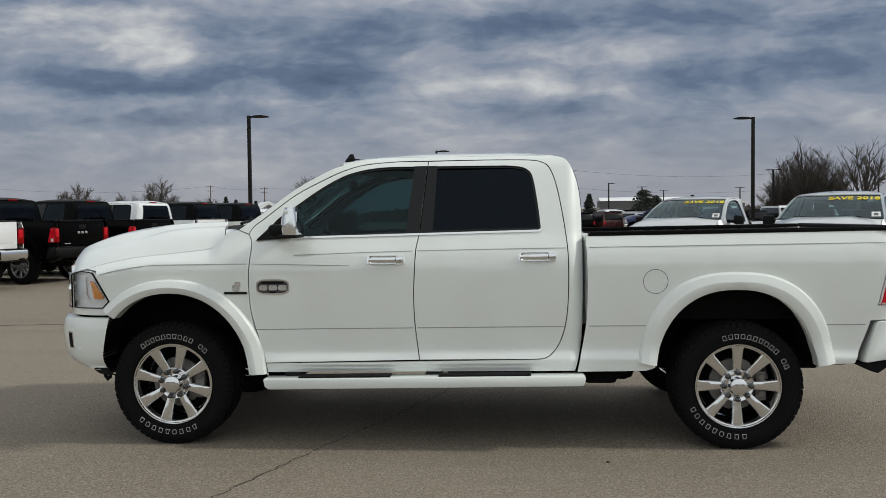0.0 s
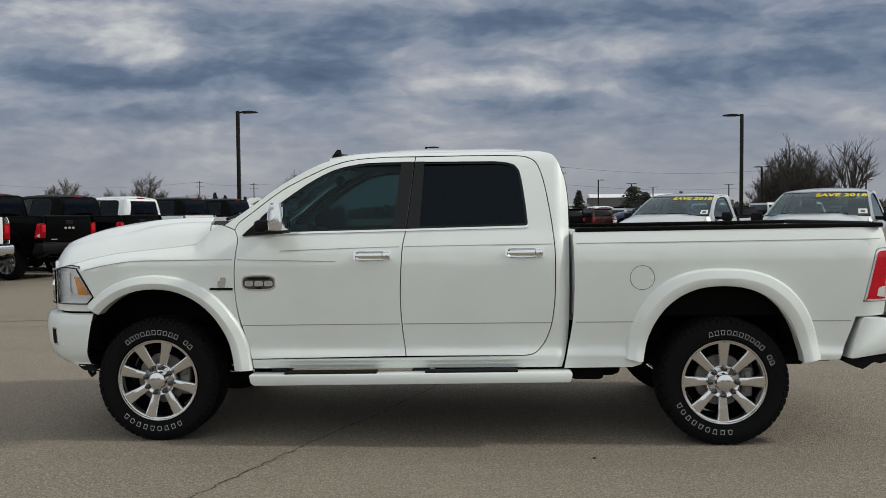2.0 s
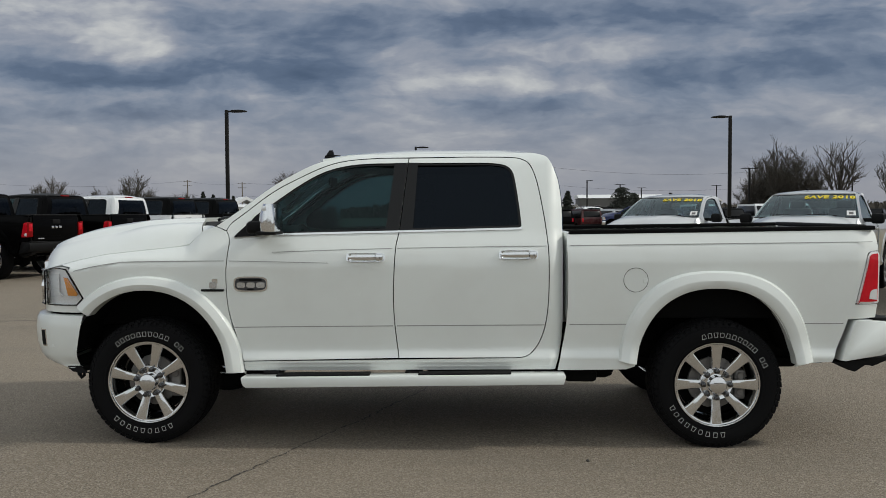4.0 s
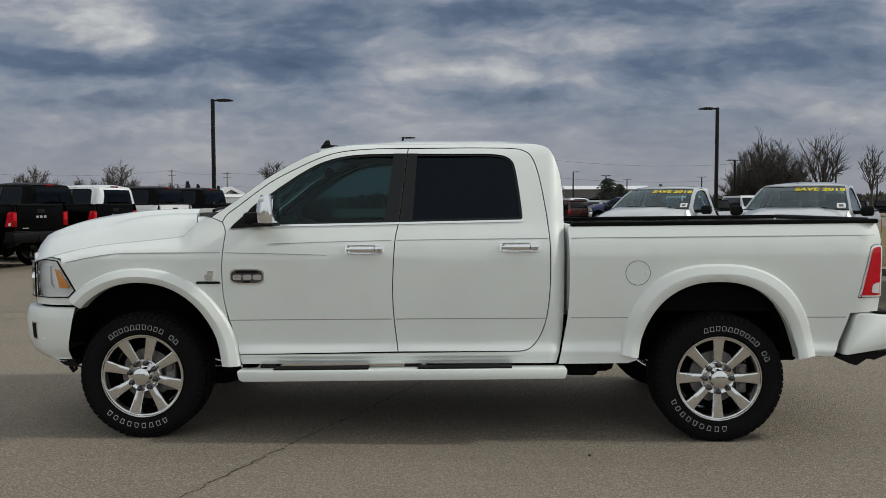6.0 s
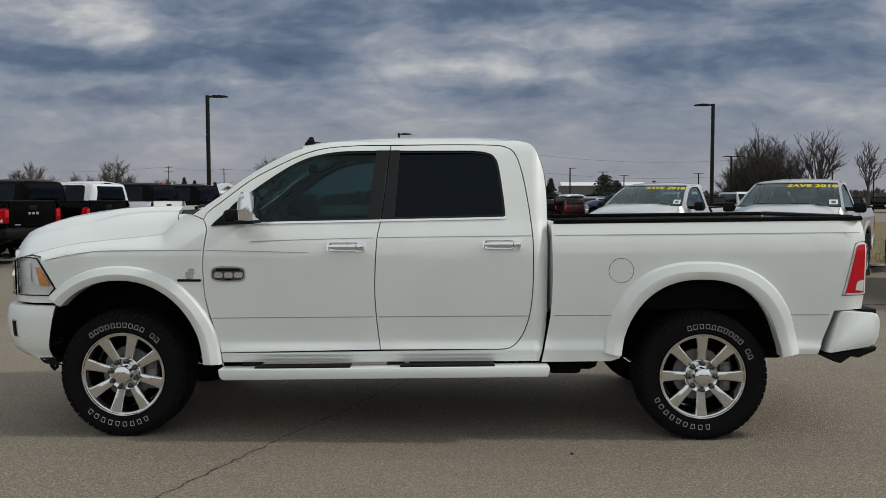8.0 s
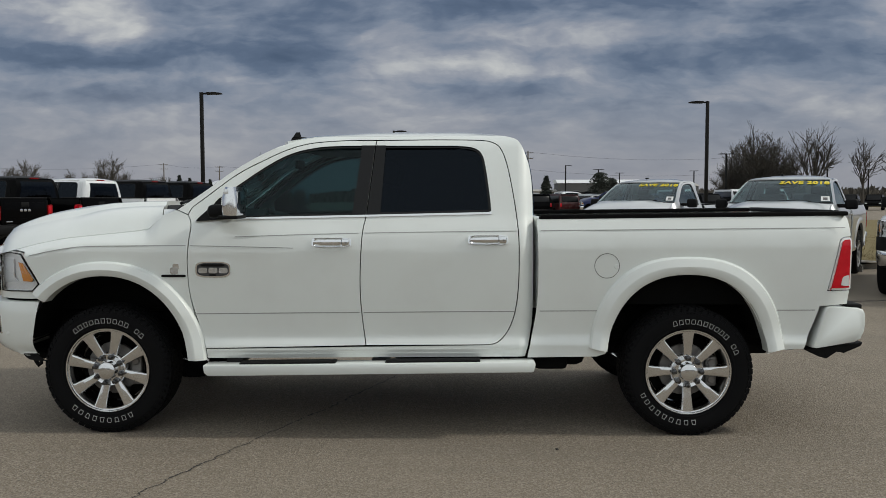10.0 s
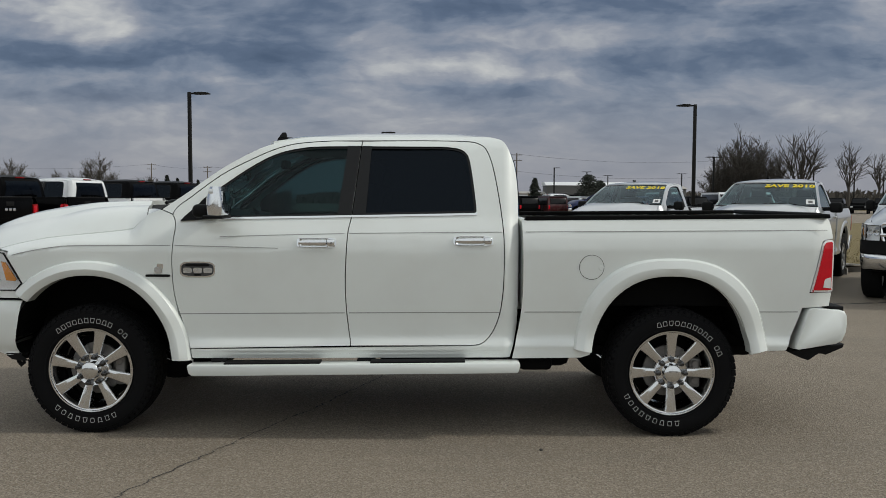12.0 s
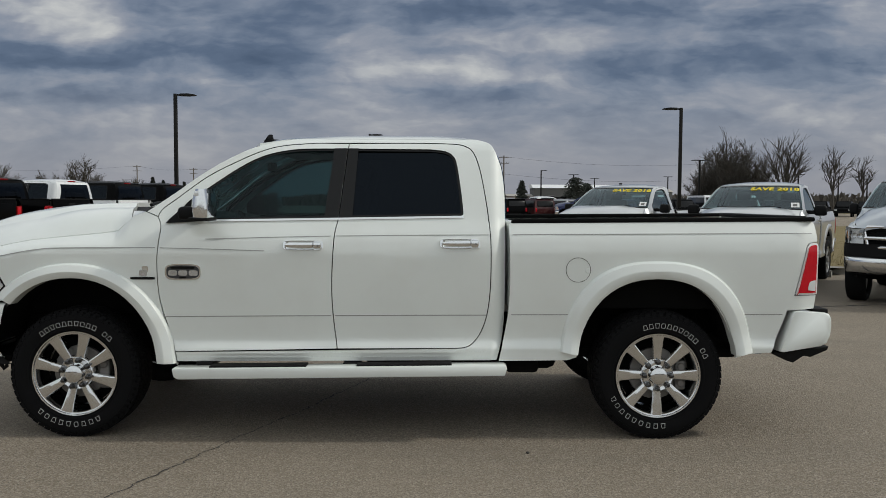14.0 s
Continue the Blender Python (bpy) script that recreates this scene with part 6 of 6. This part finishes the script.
def far_car(x, y, turn, paint_mat, kind, label):
    """A parked car, van or off-roader at a distance."""
    shape = {"van": (5.2, 2.1, 0.55, 1.15), "suv": (4.7, 1.78, 0.75, 1.05), "jeep": (4.2, 1.85, 1.15, 1.10)}[kind]
    length, high, hood, belt = shape
    car = thing("parked_" + {"van": "van", "suv": "suv", "jeep": "jeep"}[kind].replace("jeep", "off_roader"), pose(x, y, 0, 0, 0, turn), label, {"van": "van", "suv": "suv", "jeep": "off-roader"}[kind], "vehicles parked far off")
    h = length / 2
    side = curve([(-h, 0.45), (-h - 0.02, 0.75), (-h + 0.1, belt - 0.12), (-h + hood, belt)], [(-h + hood, belt), (-h + hood + 0.75 * (high - belt), high - 0.06), (-h + hood + 0.9 * (high - belt) + 0.2, high)], [(-h + hood + 0.9 * (high - belt) + 0.2, high), (h - 0.35, high), (h - 0.18, high - 0.12), (h, belt), (h + 0.02, 0.7), (h - 0.02, 0.45)], [(h - 0.02, 0.45), (-h, 0.45)], n=3)
    bm = prism(side, -0.93, 0.93, 0.0)
    for v in bm.verts:
        if v.co.z > belt:
            v.co.y *= 1 - 0.20 * (v.co.z - belt) / (high - belt)
    bmesh.ops.bevel(bm, geom=[e for e in bm.edges if abs(e.verts[0].co.y - e.verts[1].co.y) < 0.1 and e.calc_face_angle(0) > 0.6], offset=0.05, segments=2, profile=0.5, affect="EDGES")
    part("body", bm, paint_mat, car)
    win = [(-h + hood + 0.35, belt + 0.05), (-h + hood + 0.35 + 0.5 * (high - belt), high - 0.14), (h - 0.40, high - 0.14), (h - 0.22, belt + 0.05)]
    for sgn in (-1, 1):
        b = prism(win, sgn * 0.80, sgn * 0.945, 0.01)
        for v in b.verts:
            v.co.y *= 1 - 0.20 * (v.co.z - belt) / (high - belt)
        part("side_window", b, GLOSS_BLACK, car)
    part("windscreen", box((-h + hood + 0.33 * (high - belt), 0, (belt + high) / 2), (0.06, 1.45, (high - belt) * 0.85), 0.02, Matrix.Rotation(math.atan2(0.75, 1), 3, "Y")), GLOSS_BLACK, car)
    part("rear_window", box((h - 0.07, 0, (belt + high) / 2 - 0.03), (0.07, 1.35, (high - belt) * 0.62), 0.02, Matrix.Rotation(-0.26, 3, "Y")), GLOSS_BLACK, car)
    for sgn in (-1, 1):
        part("tail_lamp", box((h - 0.01, sgn * 0.80, 0.92), (0.08, 0.14, 0.30), 0.02), RED_LENS, car)
        part("headlamp", box((-h + 0.02, sgn * 0.72, 0.78), (0.10, 0.28, 0.14), 0.03), CLEAR_LENS, car)
        for x_w in (-h + 0.9, h - 0.95):
            part("wheel", lathe([(0.0001, -0.12), (0.20, -0.12), (0.33, -0.10), (0.36, -0.05), (0.36, 0.08), (0.0001, 0.1)], 18, "y", (x_w, sgn * 0.84, 0.36)), RUBBER, car)
    part("bumper", box((-h - 0.02, 0, 0.52), (0.16, 1.75, 0.20), 0.05), BLACK, car)
    part("bumper", box((h + 0.02, 0, 0.52), (0.16, 1.75, 0.20), 0.05), BLACK, car)
    return car


random.seed(21)
first = {}
paints = {"white": FLEET_WHITE, "black": BLACK_PAINT, "blue": BLUE_PAINT, "red": RED_PAINT, "silver": SILVER}


def park(x, y, turn, tone, kind):
    word = {"van": "van", "suv": "sport utility car", "jeep": "boxy off-roader"}[kind]
    if (tone, kind) not in first:
        first[tone, kind] = far_car(x, y, turn, paints[tone], kind, f"{tone} {word} parked in a distant row")
    else:
        copy_thing(first[tone, kind], pose(x, y, 0, 0, 0, turn))


tones = ("black", "white", "black", "silver", "red", "black", "white", "blue", "black", "silver")
for i in range(10):
    park(5.9 + i * 2.3, 62 - i * 0.2 + random.uniform(-0.4, 0.4), (288 if i < 4 else 95) + random.uniform(-3, 3), ("black", "red", "white", "black", "blue", "white", "black", "white", "white", "red")[i], ("suv", "suv", "suv", "suv", "suv", "van", "suv", "van", "van", "suv")[i])
for r_, (y, x_from, count) in enumerate(((84, 8, 10), (96, 9, 11), (112, 10, 11))):
    for i in range(count):
        park(x_from + i * 3.1, y + random.uniform(-0.5, 0.5), random.choice((88, 268)) + random.uniform(-3, 3), random.choice(tones), random.choice(("van", "suv", "suv", "jeep")))
for x, y, tone, kind in ((44.5, 90, "black", "suv"), (47.3, 90, "black", "suv"), (50.4, 91, "black", "suv"), (53.6, 91, "black", "suv"), (56.6, 92, "silver", "suv")):
    park(x, y, 60, tone, kind)

pickup(pose(12.2, 57.5, 0, 0, 0, -25), "pickup_truck", "dark blue crew-cab pickup in a distant row", BLUE_PAINT, "crew", make="b")
pickup(pose(9.6, 67.0, 0, 0, 0, -160), "pickup_truck", "white crew-cab pickup in a distant row", FLEET_WHITE, "crew", make="b")

# grass island with its kerb
island = bmesh.new()
cut = curve([(9.0, 13.4), (8.6, 14.2), (8.9, 42.0), (9.8, 44.0)], [(9.8, 44.0), (44, 48)], [(44, 48), (44, 8.5)], [(44, 8.5), (12.0, 12.3), (9.6, 12.8), (9.0, 13.4)], n=6)
kerb_in = inset(cut, 0.16)
top, low_ring, inner = [], [], []
for (x, y), (xi, yi) in zip(cut, kerb_in):
    low_ring.append(island.verts.new((x, y, -0.02)))
    top.append(island.verts.new((x, y, 0.13)))
    inner.append(island.verts.new((xi, yi, 0.14)))
for i in range(len(cut)):
    j = (i + 1) % len(cut)
    island.faces.new((low_ring[i], low_ring[j], top[j], top[i]))
    island.faces.new((top[i], top[j], inner[j], inner[i]))
tagged(part("kerb", island, CONCRETE), "pale concrete kerb round a grass island", "kerb", kind="structure")
lawn = bmesh.new()
lawn.faces.new([lawn.verts.new((x, y, 0.135)) for x, y in kerb_in])
tagged(part("lawn", lawn, GRASS), "dry yellow-brown winter grass", "grass", kind="structure")
blades = bmesh.new()
verts, faces = [], []
rng = random.Random(3)
for i in range(9000):
    x, y = 8.9 + rng.random() ** 1.6 * 12, 13.4 + rng.random() ** 1.3 * 12
    if x < 9.3 and y < 14:
        continue
    a, h_, w_ = rng.uniform(0, 6.28), rng.uniform(0.03, 0.09), 0.006
    k = len(verts)
    verts += [(x - w_ * math.cos(a), y - w_ * math.sin(a), 0.13), (x + w_ * math.cos(a), y + w_ * math.sin(a), 0.13), (x + rng.uniform(-0.05, 0.05), y + rng.uniform(-0.05, 0.05), 0.13 + h_)]
    faces.append((k, k + 1, k + 2))
me = bpy.data.meshes.new("blades")
me.from_pydata(verts, [], faces)
blades.from_mesh(me)
bpy.data.meshes.remove(me)
tagged(part("grass", blades, GRASS), "short dry winter grass blades", "grass", kind="stuff")

# far woods and fields
field = bmesh.new()
field.faces.new([field.verts.new(p) for p in ((-2400, 130, 0.02), (-70, 120, 0.02), (-60, 260, 0.02), (75, 260, 0.02), (60, 110, 0.02), (2400, 110, 0.02), (2400, 2400, 0.02), (-2400, 2400, 0.02))])
tagged(part("field", field, GRASS), "far brown winter fields", "field", kind="structure")
woods = bmesh.new()
rng = random.Random(5)
verts, faces = [], []
for i in range(15000):
    angle = radians(rng.uniform(-40, 40) if i < 5200 else rng.uniform(40, 320))
    dist = rng.uniform(240, 420)
    x, y = dist * math.sin(angle), dist * math.cos(angle)
    h_ = rng.uniform(3.0, 6.5) * (1.0 + 0.25 * ease(math.degrees(angle), 12, 20)) * (0.75 + 0.5 * noise.noise(Vector((angle * 14, 0, 0))))
    for k in range(3):
        a = rng.uniform(0, 3.14)
        w_ = rng.uniform(0.8, 2.0)
        b = len(verts)
        cx, cy = x + rng.uniform(-2, 2), y + rng.uniform(-2, 2)
        verts += [(cx - w_ * math.cos(a), cy - w_ * math.sin(a), 0), (cx + w_ * math.cos(a), cy + w_ * math.sin(a), 0), (cx + rng.uniform(-1, 1), cy, h_ * rng.uniform(0.6, 1.0)), (cx - rng.uniform(0, 1), cy, h_ * rng.uniform(0.5, 0.9))]
        faces.append((b, b + 1, b + 2, b + 3))
me = bpy.data.meshes.new("woods")
me.from_pydata(verts, [], faces)
woods.from_mesh(me)
bpy.data.meshes.remove(me)
tagged(part("far_woods", woods, BARK), "far line of bare winter woods", "woods", kind="stuff")
